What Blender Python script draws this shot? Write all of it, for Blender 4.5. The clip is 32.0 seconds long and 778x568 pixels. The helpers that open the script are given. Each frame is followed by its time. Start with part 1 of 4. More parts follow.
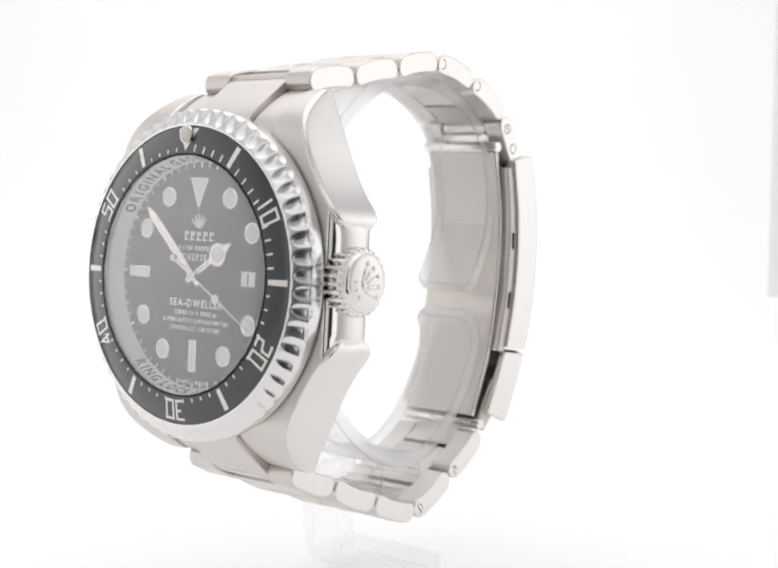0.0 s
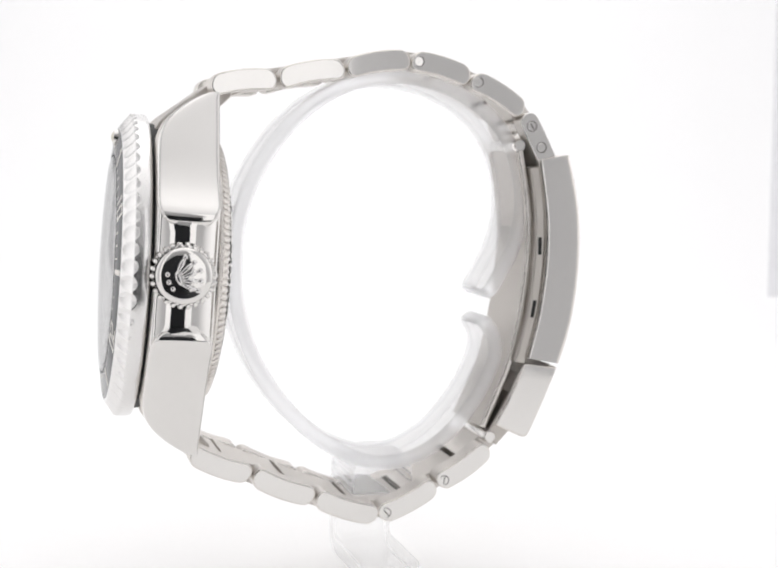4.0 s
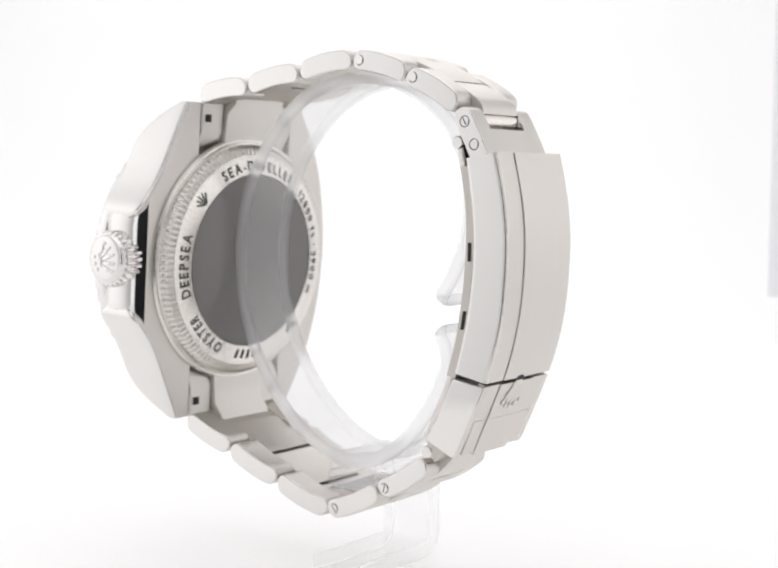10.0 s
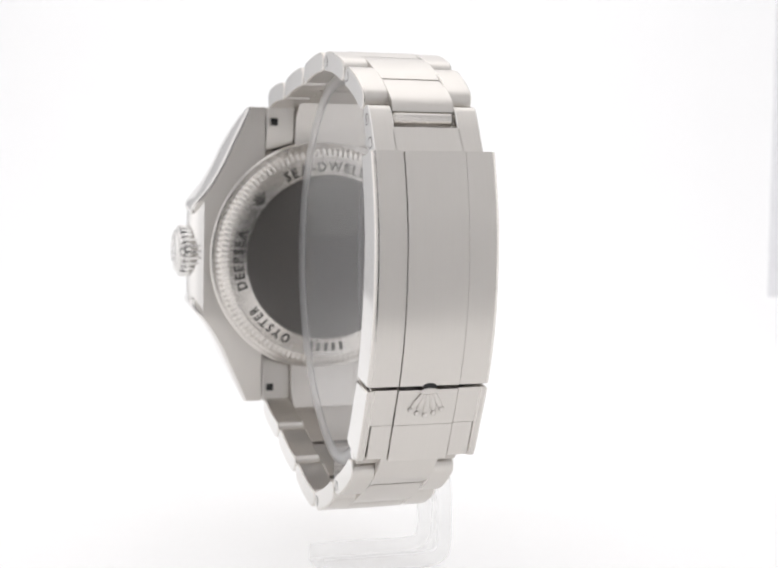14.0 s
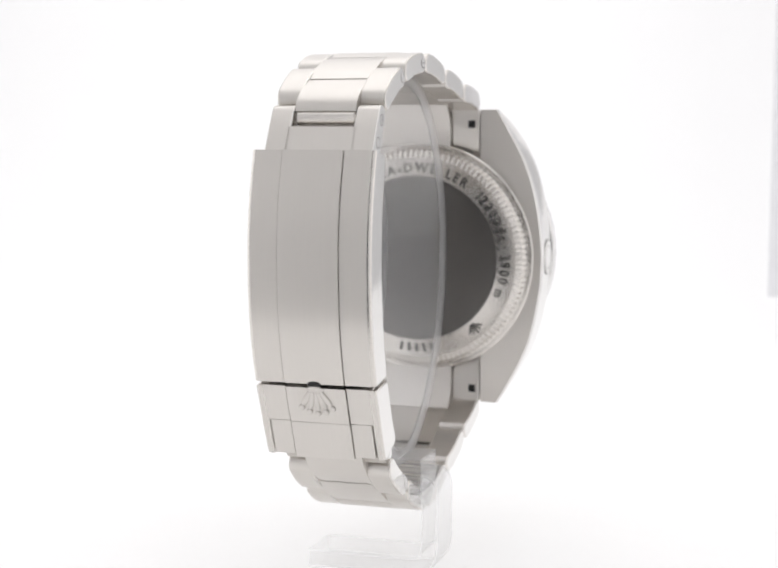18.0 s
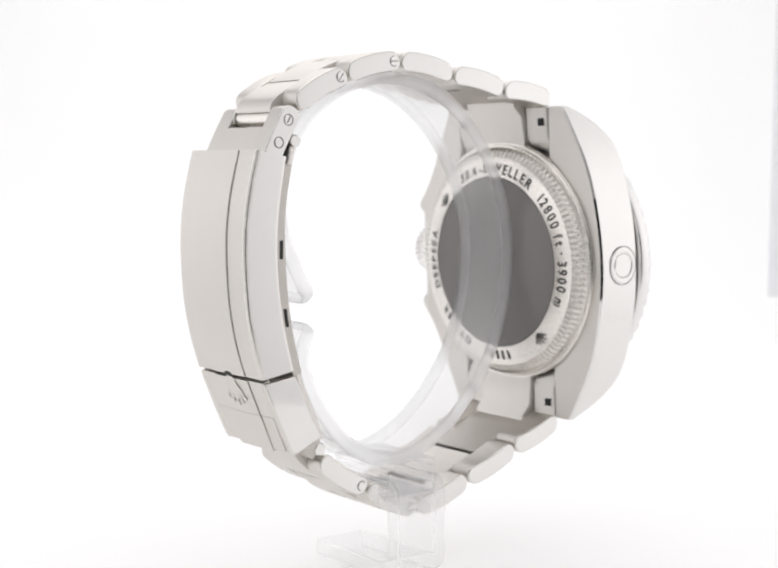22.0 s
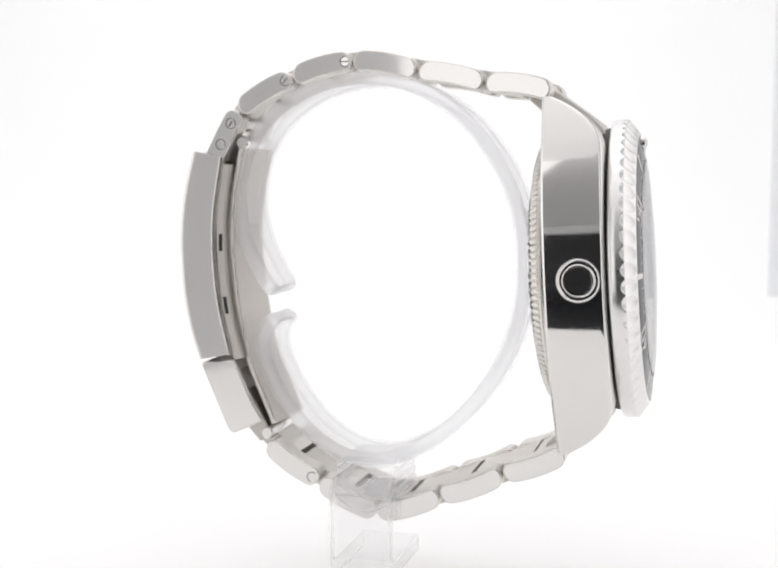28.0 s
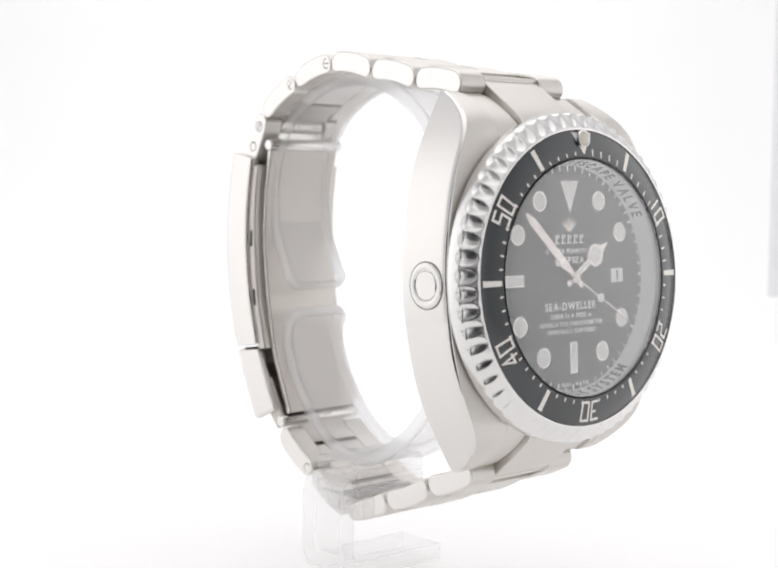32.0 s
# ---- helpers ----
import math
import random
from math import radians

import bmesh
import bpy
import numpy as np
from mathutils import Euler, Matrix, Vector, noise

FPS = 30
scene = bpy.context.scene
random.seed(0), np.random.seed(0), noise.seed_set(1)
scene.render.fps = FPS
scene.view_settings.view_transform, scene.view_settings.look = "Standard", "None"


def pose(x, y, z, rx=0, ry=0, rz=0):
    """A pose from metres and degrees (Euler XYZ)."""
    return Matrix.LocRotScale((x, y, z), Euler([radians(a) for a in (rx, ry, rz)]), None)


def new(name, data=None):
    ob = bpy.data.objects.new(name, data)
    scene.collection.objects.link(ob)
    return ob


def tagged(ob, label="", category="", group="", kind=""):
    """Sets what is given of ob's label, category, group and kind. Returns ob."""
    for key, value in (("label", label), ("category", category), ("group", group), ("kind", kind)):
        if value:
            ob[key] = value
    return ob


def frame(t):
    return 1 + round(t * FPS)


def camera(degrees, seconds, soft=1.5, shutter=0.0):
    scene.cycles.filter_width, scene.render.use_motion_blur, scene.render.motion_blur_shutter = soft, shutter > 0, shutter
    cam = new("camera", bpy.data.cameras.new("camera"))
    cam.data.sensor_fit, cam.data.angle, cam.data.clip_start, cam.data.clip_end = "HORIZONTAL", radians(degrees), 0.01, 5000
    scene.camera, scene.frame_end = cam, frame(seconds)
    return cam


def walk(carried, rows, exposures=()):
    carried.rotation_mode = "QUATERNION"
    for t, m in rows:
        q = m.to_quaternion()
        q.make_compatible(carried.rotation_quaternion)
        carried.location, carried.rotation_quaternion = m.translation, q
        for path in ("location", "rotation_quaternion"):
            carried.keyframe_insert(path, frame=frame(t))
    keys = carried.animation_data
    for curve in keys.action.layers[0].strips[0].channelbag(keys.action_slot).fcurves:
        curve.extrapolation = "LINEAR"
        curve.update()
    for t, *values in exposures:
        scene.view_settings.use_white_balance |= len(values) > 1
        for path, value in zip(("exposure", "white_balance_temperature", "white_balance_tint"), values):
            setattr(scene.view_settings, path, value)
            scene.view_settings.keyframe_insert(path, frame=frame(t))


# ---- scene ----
# A steel diver's watch on a clear display stand, turning in a white light tent.
# Lengths of the watch are worked out in millimetres: x towards its nine o'clock side,
# y the way the dial faces, z up from the level of the lens, and set into metres by P().
cam = camera(31.59, 32.0, soft=2.1)
LENS_HEIGHT = 60.6
CAM_POSE = pose(0, -0.2095, LENS_HEIGHT * 0.001, 85.362, -0.571, -0.4146)
walk(cam, [(0.0, CAM_POSE), (32.0, CAM_POSE)])
cam.data.dof.use_dof = True
cam.data.dof.focus_distance = 0.185
cam.data.dof.aperture_fstop = 40.0


def turn_at(t):
    """The turntable's angle in degrees."""
    return 139.48 - 8.7009 * t


# ---- light ----
world = bpy.data.worlds.new("room")
scene.world = world
world.use_nodes = True
world.node_tree.nodes["Background"].inputs[0].default_value = (0.3, 0.3, 0.305, 1)
world.node_tree.nodes["Background"].inputs[1].default_value = 1.0
scene.view_settings.exposure = 0.44


# ---- materials ----
def material(name, colour, rough=0.5, metal=0.0, ior=1.45):
    m = bpy.data.materials.new(name)
    m.use_nodes = True
    b = m.node_tree.nodes["Principled BSDF"]
    b.inputs["Base Color"].default_value = (*colour, 1)
    b.inputs["Roughness"].default_value = rough
    b.inputs["Metallic"].default_value = metal
    b.inputs["IOR"].default_value = ior
    return m


def grain(m, scale, strength=0.1, rough=(0.2, 0.35), tone=0.06, detail=3.0, dist=0.00002):
    """Streaked or even grain: scale is three numbers per metre; it drives bump, roughness and a little tone."""
    nt = m.node_tree
    b = nt.nodes["Principled BSDF"]
    co = nt.nodes.new("ShaderNodeTexCoord")
    mp = nt.nodes.new("ShaderNodeMapping")
    mp.inputs["Scale"].default_value = scale
    nz = nt.nodes.new("ShaderNodeTexNoise")
    nz.inputs["Scale"].default_value = 1.0
    nz.inputs["Detail"].default_value = detail
    big = nt.nodes.new("ShaderNodeTexNoise")
    big.inputs["Scale"].default_value = 180.0
    big.inputs["Detail"].default_value = 4.0
    nt.links.new(co.outputs["Object"], mp.inputs[0])
    nt.links.new(mp.outputs[0], nz.inputs["Vector"])
    nt.links.new(co.outputs["Object"], big.inputs["Vector"])
    mix = nt.nodes.new("ShaderNodeMix")
    mix.inputs[0].default_value = 0.4
    nt.links.new(nz.outputs[0], mix.inputs[2])
    nt.links.new(big.outputs[0], mix.inputs[3])
    rr = nt.nodes.new("ShaderNodeMapRange")
    rr.inputs[1].default_value, rr.inputs[2].default_value = 0.3, 0.7
    rr.inputs[3].default_value, rr.inputs[4].default_value = rough
    nt.links.new(mix.outputs[0], rr.inputs[0])
    nt.links.new(rr.outputs[0], b.inputs["Roughness"])
    c = b.inputs["Base Color"].default_value
    ramp = nt.nodes.new("ShaderNodeMix")
    ramp.data_type = "RGBA"
    ramp.inputs[6].default_value = (c[0] * (1 - tone), c[1] * (1 - tone), c[2] * (1 - tone), 1)
    ramp.inputs[7].default_value = (min(1, c[0] * (1 + tone)), min(1, c[1] * (1 + tone)), min(1, c[2] * (1 + tone)), 1)
    nt.links.new(mix.outputs[0], ramp.inputs[0])
    nt.links.new(ramp.outputs[2], b.inputs["Base Color"])
    if strength:
        bp = nt.nodes.new("ShaderNodeBump")
        bp.inputs["Strength"].default_value = strength
        bp.inputs["Distance"].default_value = dist
        nt.links.new(nz.outputs[0], bp.inputs["Height"])
        nt.links.new(bp.outputs[0], b.inputs["Normal"])
    return m


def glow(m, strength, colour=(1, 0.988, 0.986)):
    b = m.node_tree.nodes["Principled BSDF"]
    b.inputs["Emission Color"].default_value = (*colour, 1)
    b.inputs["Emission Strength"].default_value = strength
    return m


STEEL = (0.72, 0.69, 0.655)
BRUSHED = grain(material("brushed_steel", STEEL, 0.3, 1.0), (9000, 110, 110), 0.05, (0.34, 0.43), 0.06)
def brushed(m, amount):
    """Stretches the gloss across the brushing."""
    nt = m.node_tree
    b = nt.nodes["Principled BSDF"]
    tg = nt.nodes.new("ShaderNodeTangent")
    tg.direction_type, tg.axis = "RADIAL", "X"
    b.inputs["Anisotropic Rotation"].default_value = 0.25
    b.inputs["Anisotropic"].default_value = amount
    nt.links.new(tg.outputs[0], b.inputs["Tangent"])
    return m


brushed(BRUSHED, 0.9)
# steel darkened in colour for the shade inside the clasp
SHADED_STEEL = grain(material("shaded_inner_steel", (0.55, 0.52, 0.485), 0.35, 1.0), (300, 300, 9000), 0.015, (0.3, 0.4), 0.05)
BRUSHED_RING = grain(material("fine_brushed_steel", STEEL, 0.3, 1.0), (9000, 9000, 9000), 0.01, (0.22, 0.3), 0.03)
POLISHED = grain(material("polished_steel", (0.76, 0.745, 0.725), 0.06, 1.0), (700, 700, 700), 0.0, (0.03, 0.09), 0.02)
BEZEL_STEEL = grain(material("bezel_steel", (0.78, 0.77, 0.76), 0.14, 1.0), (2500, 2500, 2500), 0.0, (0.17, 0.25), 0.03)
CERAMIC = grain(material("black_ceramic", (0.016, 0.02, 0.023), 0.2, 0.0, 1.8), (2500, 2500, 2500), 0.0, (0.16, 0.26), 0.2)
DIAL_BLACK = grain(material("black_dial_lacquer", (0.012, 0.012, 0.013), 0.4), (4000, 4000, 4000), 0.03, (0.32, 0.45), 0.2)
PLATINUM = grain(material("platinum_inlay", (0.75, 0.72, 0.68), 0.4, 0.6), (5000, 5000, 5000), 0.0, (0.35, 0.5), 0.05)
WHITE_GOLD = grain(material("white_gold", (0.78, 0.72, 0.69), 0.15, 1.0), (3000, 3000, 3000), 0.0, (0.1, 0.2), 0.03)
LUME = grain(material("luminous_paste", (0.88, 0.88, 0.85), 0.6), (6000, 6000, 6000), 0.03, (0.5, 0.7), 0.04)
IVORY = grain(material("ivory_luminous_paste", (0.72, 0.69, 0.6), 0.5), (6000, 6000, 6000), 0.03, (0.4, 0.6), 0.06)
WHITE_PRINT = grain(material("white_print", (0.88, 0.88, 0.87), 0.6), (6000, 6000, 6000), 0.0, (0.5, 0.7), 0.04)
SILVER_RING = grain(material("silvered_ring", (0.97, 0.965, 0.96), 0.4, 0.2), (3000, 3000, 3000), 0.0, (0.3, 0.4), 0.02)
ENGRAVED = grain(material("blackened_engraving", (0.06, 0.058, 0.055), 0.6, 0.3), (5000, 5000, 5000), 0.0, (0.5, 0.7), 0.15)
# grey of the titanium disc, also painted for shade in grooves and slots
TITANIUM_AND_GROOVE = grain(material("titanium_and_groove_grey", (0.165, 0.158, 0.153), 0.35, 1.0), (7000, 300, 300), 0.08, (0.3, 0.42), 0.08)
# near black for the shade in gaps and holes, and for the crystal's gasket
DARK_GAP = grain(material("dark_gap", (0.02, 0.02, 0.02), 0.6, 0.2), (3000, 3000, 3000), 0.0, (0.5, 0.7), 0.1)


def thin_glass(name, f0, tint=(1, 1, 1), veil=0.0, rough=0.0, cut=False):
    """Clear glass: it lets all through but for the mirror part that its angle gives, and a faint milky veil."""
    m = bpy.data.materials.new(name)
    m.use_nodes = True
    nt = m.node_tree
    nt.nodes.clear()
    out, mix = nt.nodes.new("ShaderNodeOutputMaterial"), nt.nodes.new("ShaderNodeMixShader")
    clear, gloss, face = nt.nodes.new("ShaderNodeBsdfTransparent"), nt.nodes.new("ShaderNodeBsdfGlossy"), nt.nodes.new("ShaderNodeLayerWeight")
    clear.inputs[0].default_value = (*tint, 1)
    gloss.inputs["Roughness"].default_value = rough
    face.inputs["Blend"].default_value = 0.5
    power, ramp = nt.nodes.new("ShaderNodeMath"), nt.nodes.new("ShaderNodeMath")
    power.operation, ramp.operation = "POWER", "MULTIPLY_ADD"
    power.inputs[1].default_value = 5.0
    ramp.inputs[1].default_value, ramp.inputs[2].default_value = 1 - f0, f0
    nt.links.new(face.outputs["Facing"], power.inputs[0])
    nt.links.new(power.outputs[0], ramp.inputs[0])
    nt.links.new(ramp.outputs[0], mix.inputs[0])
    nt.links.new(clear.outputs[0], mix.inputs[1])
    nt.links.new(gloss.outputs[0], mix.inputs[2])
    last = mix
    if veil:
        last = nt.nodes.new("ShaderNodeMixShader")
        # cut edges blur what lies behind; faces are whitened for reflections and fine scratches
        if cut:
            milk = nt.nodes.new("ShaderNodeBsdfRefraction")
            milk.inputs["Roughness"].default_value, milk.inputs["IOR"].default_value = 0.6, 1.08
        else:
            milk = nt.nodes.new("ShaderNodeBsdfTranslucent")
        soft = nt.nodes.new("ShaderNodeBsdfDiffuse")
        both = nt.nodes.new("ShaderNodeMixShader")
        for b in (milk, soft):
            b.inputs[0].default_value = (0.99, 0.99, 0.995, 1)
        both.inputs[0].default_value = 0.12 if cut else 0.25
        nt.links.new(milk.outputs[0], both.inputs[1])
        nt.links.new(soft.outputs[0], both.inputs[2])
        last.inputs[0].default_value = veil
        nt.links.new(mix.outputs[0], last.inputs[1])
        nt.links.new(both.outputs[0], last.inputs[2])
    nt.links.new(last.outputs[0], out.inputs[0])
    return m


CRYSTAL = thin_glass("sapphire_crystal", 0.17)

# the veil whitens edges and faces where solid acrylic would gather light
ACRYLIC = thin_glass("clear_acrylic", 0.055, (0.998, 0.998, 0.998), 0.13, 0.02)
ACRYLIC_EDGE = thin_glass("cut_acrylic_edge", 0.03, (0.998, 0.998, 0.998), 0.35, 0.03, True)
ACRYLIC_LINE = thin_glass("polished_acrylic_corner", 0.04, (0.997, 0.997, 0.998), 0.4, 0.03, True)
# the cloths glow by emission, tuned for fill and for reflections in the steel
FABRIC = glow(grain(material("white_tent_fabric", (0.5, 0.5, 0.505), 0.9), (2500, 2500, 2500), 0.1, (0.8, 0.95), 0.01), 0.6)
FABRIC_BACK = glow(grain(material("glowing_backdrop_fabric", (0.65, 0.65, 0.655), 0.9), (2500, 2500, 2500), 0.1, (0.8, 0.95), 0.01), 0.3)
SEAM = grain(material("grey_seam_tape", (0.82, 0.82, 0.84), 0.8), (2500, 2500, 2500), 0.1, (0.7, 0.9), 0.05)
FABRIC_BRIGHT = glow(grain(material("tent_fabric_strong_glow", (0.42, 0.42, 0.43), 0.9), (2500, 2500, 2500), 0.1, (0.8, 0.95), 0.01), 0.45)


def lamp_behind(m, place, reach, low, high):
    """Emission strongest at place, fading to low at reach; there is no lamp."""
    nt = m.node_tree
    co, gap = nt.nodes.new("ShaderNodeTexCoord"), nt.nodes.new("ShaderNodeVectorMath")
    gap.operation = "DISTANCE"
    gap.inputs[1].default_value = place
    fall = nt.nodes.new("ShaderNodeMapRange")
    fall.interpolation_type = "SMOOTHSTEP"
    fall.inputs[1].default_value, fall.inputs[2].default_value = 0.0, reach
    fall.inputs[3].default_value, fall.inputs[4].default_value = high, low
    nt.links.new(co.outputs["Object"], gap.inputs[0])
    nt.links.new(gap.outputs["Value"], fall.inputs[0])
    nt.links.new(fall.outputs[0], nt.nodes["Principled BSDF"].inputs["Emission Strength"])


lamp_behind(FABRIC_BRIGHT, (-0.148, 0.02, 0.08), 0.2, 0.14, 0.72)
# glow rising with height, put in so the steel mirrors a grey gradient
FABRIC_FRONT = glow(grain(material("dim_panel_above_lens", (0.24, 0.24, 0.245), 0.9), (2500, 2500, 2500), 0.1, (0.8, 0.95), 0.01), 0.3)
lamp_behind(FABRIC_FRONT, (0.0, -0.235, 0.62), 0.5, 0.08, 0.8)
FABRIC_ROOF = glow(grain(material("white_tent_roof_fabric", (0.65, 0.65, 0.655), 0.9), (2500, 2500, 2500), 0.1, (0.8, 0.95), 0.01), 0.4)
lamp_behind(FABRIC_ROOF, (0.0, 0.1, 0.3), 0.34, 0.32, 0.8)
FABRIC_DIM = glow(grain(material("tent_fabric_weaker_glow", (0.42, 0.42, 0.43), 0.9), (2500, 2500, 2500), 0.1, (0.8, 0.95), 0.01), 0.5)
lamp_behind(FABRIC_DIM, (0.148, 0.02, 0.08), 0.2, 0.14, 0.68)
# emission lightens the board and weakens the shadow under the stand
BOARD = glow(grain(material("glowing_white_board", (0.6, 0.597, 0.597), 0.5), (900, 900, 900), 0.02, (0.45, 0.6), 0.012), 0.29)
UNSEEN_BLACK = grain(material("unseen_black", (0.012, 0.013, 0.016), 0.7), (900, 900, 900), 0.0, (0.6, 0.8), 0.2)


# ---- mesh helpers ----
def P(x, y, z):
    return (x * 0.001, y * 0.001, (z + LENS_HEIGHT) * 0.001)


CASE_X, CASE_Y, CASE_Z, LEAN = -0.98, 36.3, -13.8, radians(3.6)


def C(x, v, n):
    """A place in the case's own frame: x to nine o'clock, v to twelve, n out of the dial."""
    return P(x + CASE_X, CASE_Y + n * math.cos(LEAN) - v * math.sin(LEAN), CASE_Z + n * math.sin(LEAN) + v * math.cos(LEAN))


def part(name, bm, mats, parent, label="", smooth=35):
    me = bpy.data.meshes.new(name)
    bmesh.ops.remove_doubles(bm, verts=bm.verts, dist=1e-7)
    bmesh.ops.recalc_face_normals(bm, faces=bm.faces)
    bm.to_mesh(me)
    bm.free()
    for m in mats if isinstance(mats, (list, tuple)) else (mats,):
        me.materials.append(m)
    if smooth:
        me.shade_smooth()
        me.set_sharp_from_angle(angle=radians(smooth))
    ob = new(name, me)
    ob.parent = parent
    if label:
        tagged(ob, label)
    return ob


def rings(bm, loops, closed=True, caps=(True, True), mats=None, cap_mat=0):
    """Skins a row of point loops of the same length."""
    vs = [[bm.verts.new(p) for p in loop] for loop in loops]
    n = len(loops[0])
    for i in range(len(vs) - 1):
        for j in range(n if closed else n - 1):
            f = bm.faces.new((vs[i][j], vs[i][(j + 1) % n], vs[i + 1][(j + 1) % n], vs[i + 1][j]))
            if mats:
                f.material_index = mats[i]
    for k, end in ((0, vs[0]), (1, vs[-1])):
        if caps[k]:
            f = bm.faces.new(end)
            f.material_index = cap_mat
    return vs


def lathe(bm, profile, seg=128, at=None, wave=None, closed=True, mats=None):
    """Turns a profile of (r, n) about the case's axis; wave(i, angle) gives a change of radius for row i."""
    at = at or (lambda r, a, n: C(r * math.sin(a), r * math.cos(a), n))
    cols = []
    for k in range(seg):
        a = 2 * math.pi * k / seg
        cols.append([at(r + (wave(i, a) if wave else 0), a, n) for i, (r, n) in enumerate(profile)])
    vs = [[bm.verts.new(p) for p in col] for col in cols]
    m = len(profile)
    for k in range(seg):
        a, b = vs[k], vs[(k + 1) % seg]
        for i in range(m if closed else m - 1):
            f = bm.faces.new((a[i], a[(i + 1) % m], b[(i + 1) % m], b[i]))
            if mats:
                f.material_index = mats[i]
    return vs


def slab(bm, poly, x0, x1, edge=0.25, to=P, mats=(0, 1), taper=None):
    """A prism across x of a polygon of (y, z) with eased rims; taper(y, z) scales x about its middle."""
    n = len(poly)
    area = sum(poly[i][0] * poly[(i + 1) % n][1] - poly[(i + 1) % n][0] * poly[i][1] for i in range(n))
    sgn = 1 if area > 0 else -1
    inward = []
    for i in range(n):
        a, b, c = Vector(poly[i - 1]), Vector(poly[i]), Vector(poly[(i + 1) % n])
        d1, d2 = (b - a).normalized(), (c - b).normalized()
        nm = Vector((-d1.y - d2.y, d1.x + d2.x)) * sgn
        inward.append(nm.normalized() if nm.length > 1e-6 else Vector((0, 0)))
    mid = (x0 + x1) / 2

    def row(inset, x):
        pts = [(p[0] + q.x * inset, p[1] + q.y * inset) for p, q in zip(poly, inward)]
        return [to(mid + (x - mid) * (taper(*p) if taper else 1), *p) for p in pts]
    # flat rim, rounded edge, flat rim
    arc = [(edge * (1 - math.sin(radians(q))), edge * (1 - math.cos(radians(q)))) for q in (0, 30, 60, 90)]
    near = [row(edge * 1.3, x0)] + [row(a, x0 + b) for a, b in arc] + [row(0.0, x0 + edge * 1.3)]
    far = [row(0.0, x1 - edge * 1.3)] + [row(a, x1 - b) for a, b in arc[::-1]] + [row(edge * 1.3, x1)]
    rim = [mats[1]] + [mats[-1]] * 3 + [mats[0]]
    rings(bm, near + far, mats=rim + [mats[0]] + rim[::-1], cap_mat=mats[1])


def smooth_line(pts, steps=8):
    """A rounded line through points of any dimension."""
    out = []
    for i in range(len(pts) - 1):
        p0, p1, p2, p3 = (Vector(pts[max(0, min(len(pts) - 1, k))]) for k in (i - 1, i, i + 1, i + 2))
        for s in range(steps):
            t = s / steps
            out.append(tuple(0.5 * (2 * p1 + (p2 - p0) * t + (2 * p0 - 5 * p1 + 4 * p2 - p3) * t * t + (3 * p1 - p0 - 3 * p2 + p3) * t ** 3)))
    out.append(tuple(pts[-1]))
    return out


def thick(line, half0, half1=None):
    """A closed polygon of a line in the plane, with its thickness to either side."""
    half1 = half0 if half1 is None else half1
    a, b = [], []
    for i, p in enumerate(line):
        q0, q1 = Vector(line[max(0, i - 1)]), Vector(line[min(len(line) - 1, i + 1)])
        d = (q1 - q0).normalized()
        a.append((p[0] - d.y * half0, p[1] + d.x * half0))
        b.append((p[0] + d.y * half1, p[1] - d.x * half1))
    return a + b[::-1]


GLYPHS = {}


def glyph(ch):
    if ch not in GLYPHS:
        cu = bpy.data.curves.new("glyph", "FONT")
        cu.body, cu.size, cu.resolution_u, cu.offset = ch, 1.0, 3, 0.026
        ob = bpy.data.objects.new("glyph", cu)
        scene.collection.objects.link(ob)
        bpy.context.view_layer.update()
        me = bpy.data.meshes.new_from_object(ob.evaluated_get(bpy.context.evaluated_depsgraph_get()))
        vs = [(v.co.x, v.co.y) for v in me.vertices]
        fs = [tuple(p.vertices) for p in me.polygons]
        bpy.data.objects.remove(ob)
        bpy.data.curves.remove(cu)
        bpy.data.meshes.remove(me)
        lo = min((v[0] for v in vs), default=0)
        hi = max((v[0] for v in vs), default=0.2)
        GLYPHS[ch] = ([(x - lo, y) for x, y in vs], fs, hi - lo)
    return GLYPHS[ch]


def text(bm, words, height, place, wide=1.0, gap=0.16, length=0.0):
    """Letters of the given capital height; place(a, b) maps along and up, in mm from the middle of the line."""
    k = height / 0.69
    if length:
        flat_run = sum(0.34 if ch == " " else glyph(ch)[2] + gap for ch in words) - gap
        wide = length / (k * flat_run)
        gap *= wide
    x, runs = 0.0, []
    for ch in words:
        if ch == " ":
            x += 0.34 * k * wide
            continue
        vs, fs, w = glyph(ch)
        runs.append((x, vs, fs))
        x += (w * wide + gap) * k
    total = x - gap * k
    for x0, vs, fs in runs:
        pts = [bm.verts.new(place(x0 + vx * k * wide - total / 2, vy * k - height / 2)) for vx, vy in vs]
        for f in fs:
            try:
                bm.faces.new([pts[i] for i in f])
            except ValueError:
                pass
    return total


def quad_on(bm, place, pts):
    bm.faces.new([bm.verts.new(place(*p)) for p in pts])


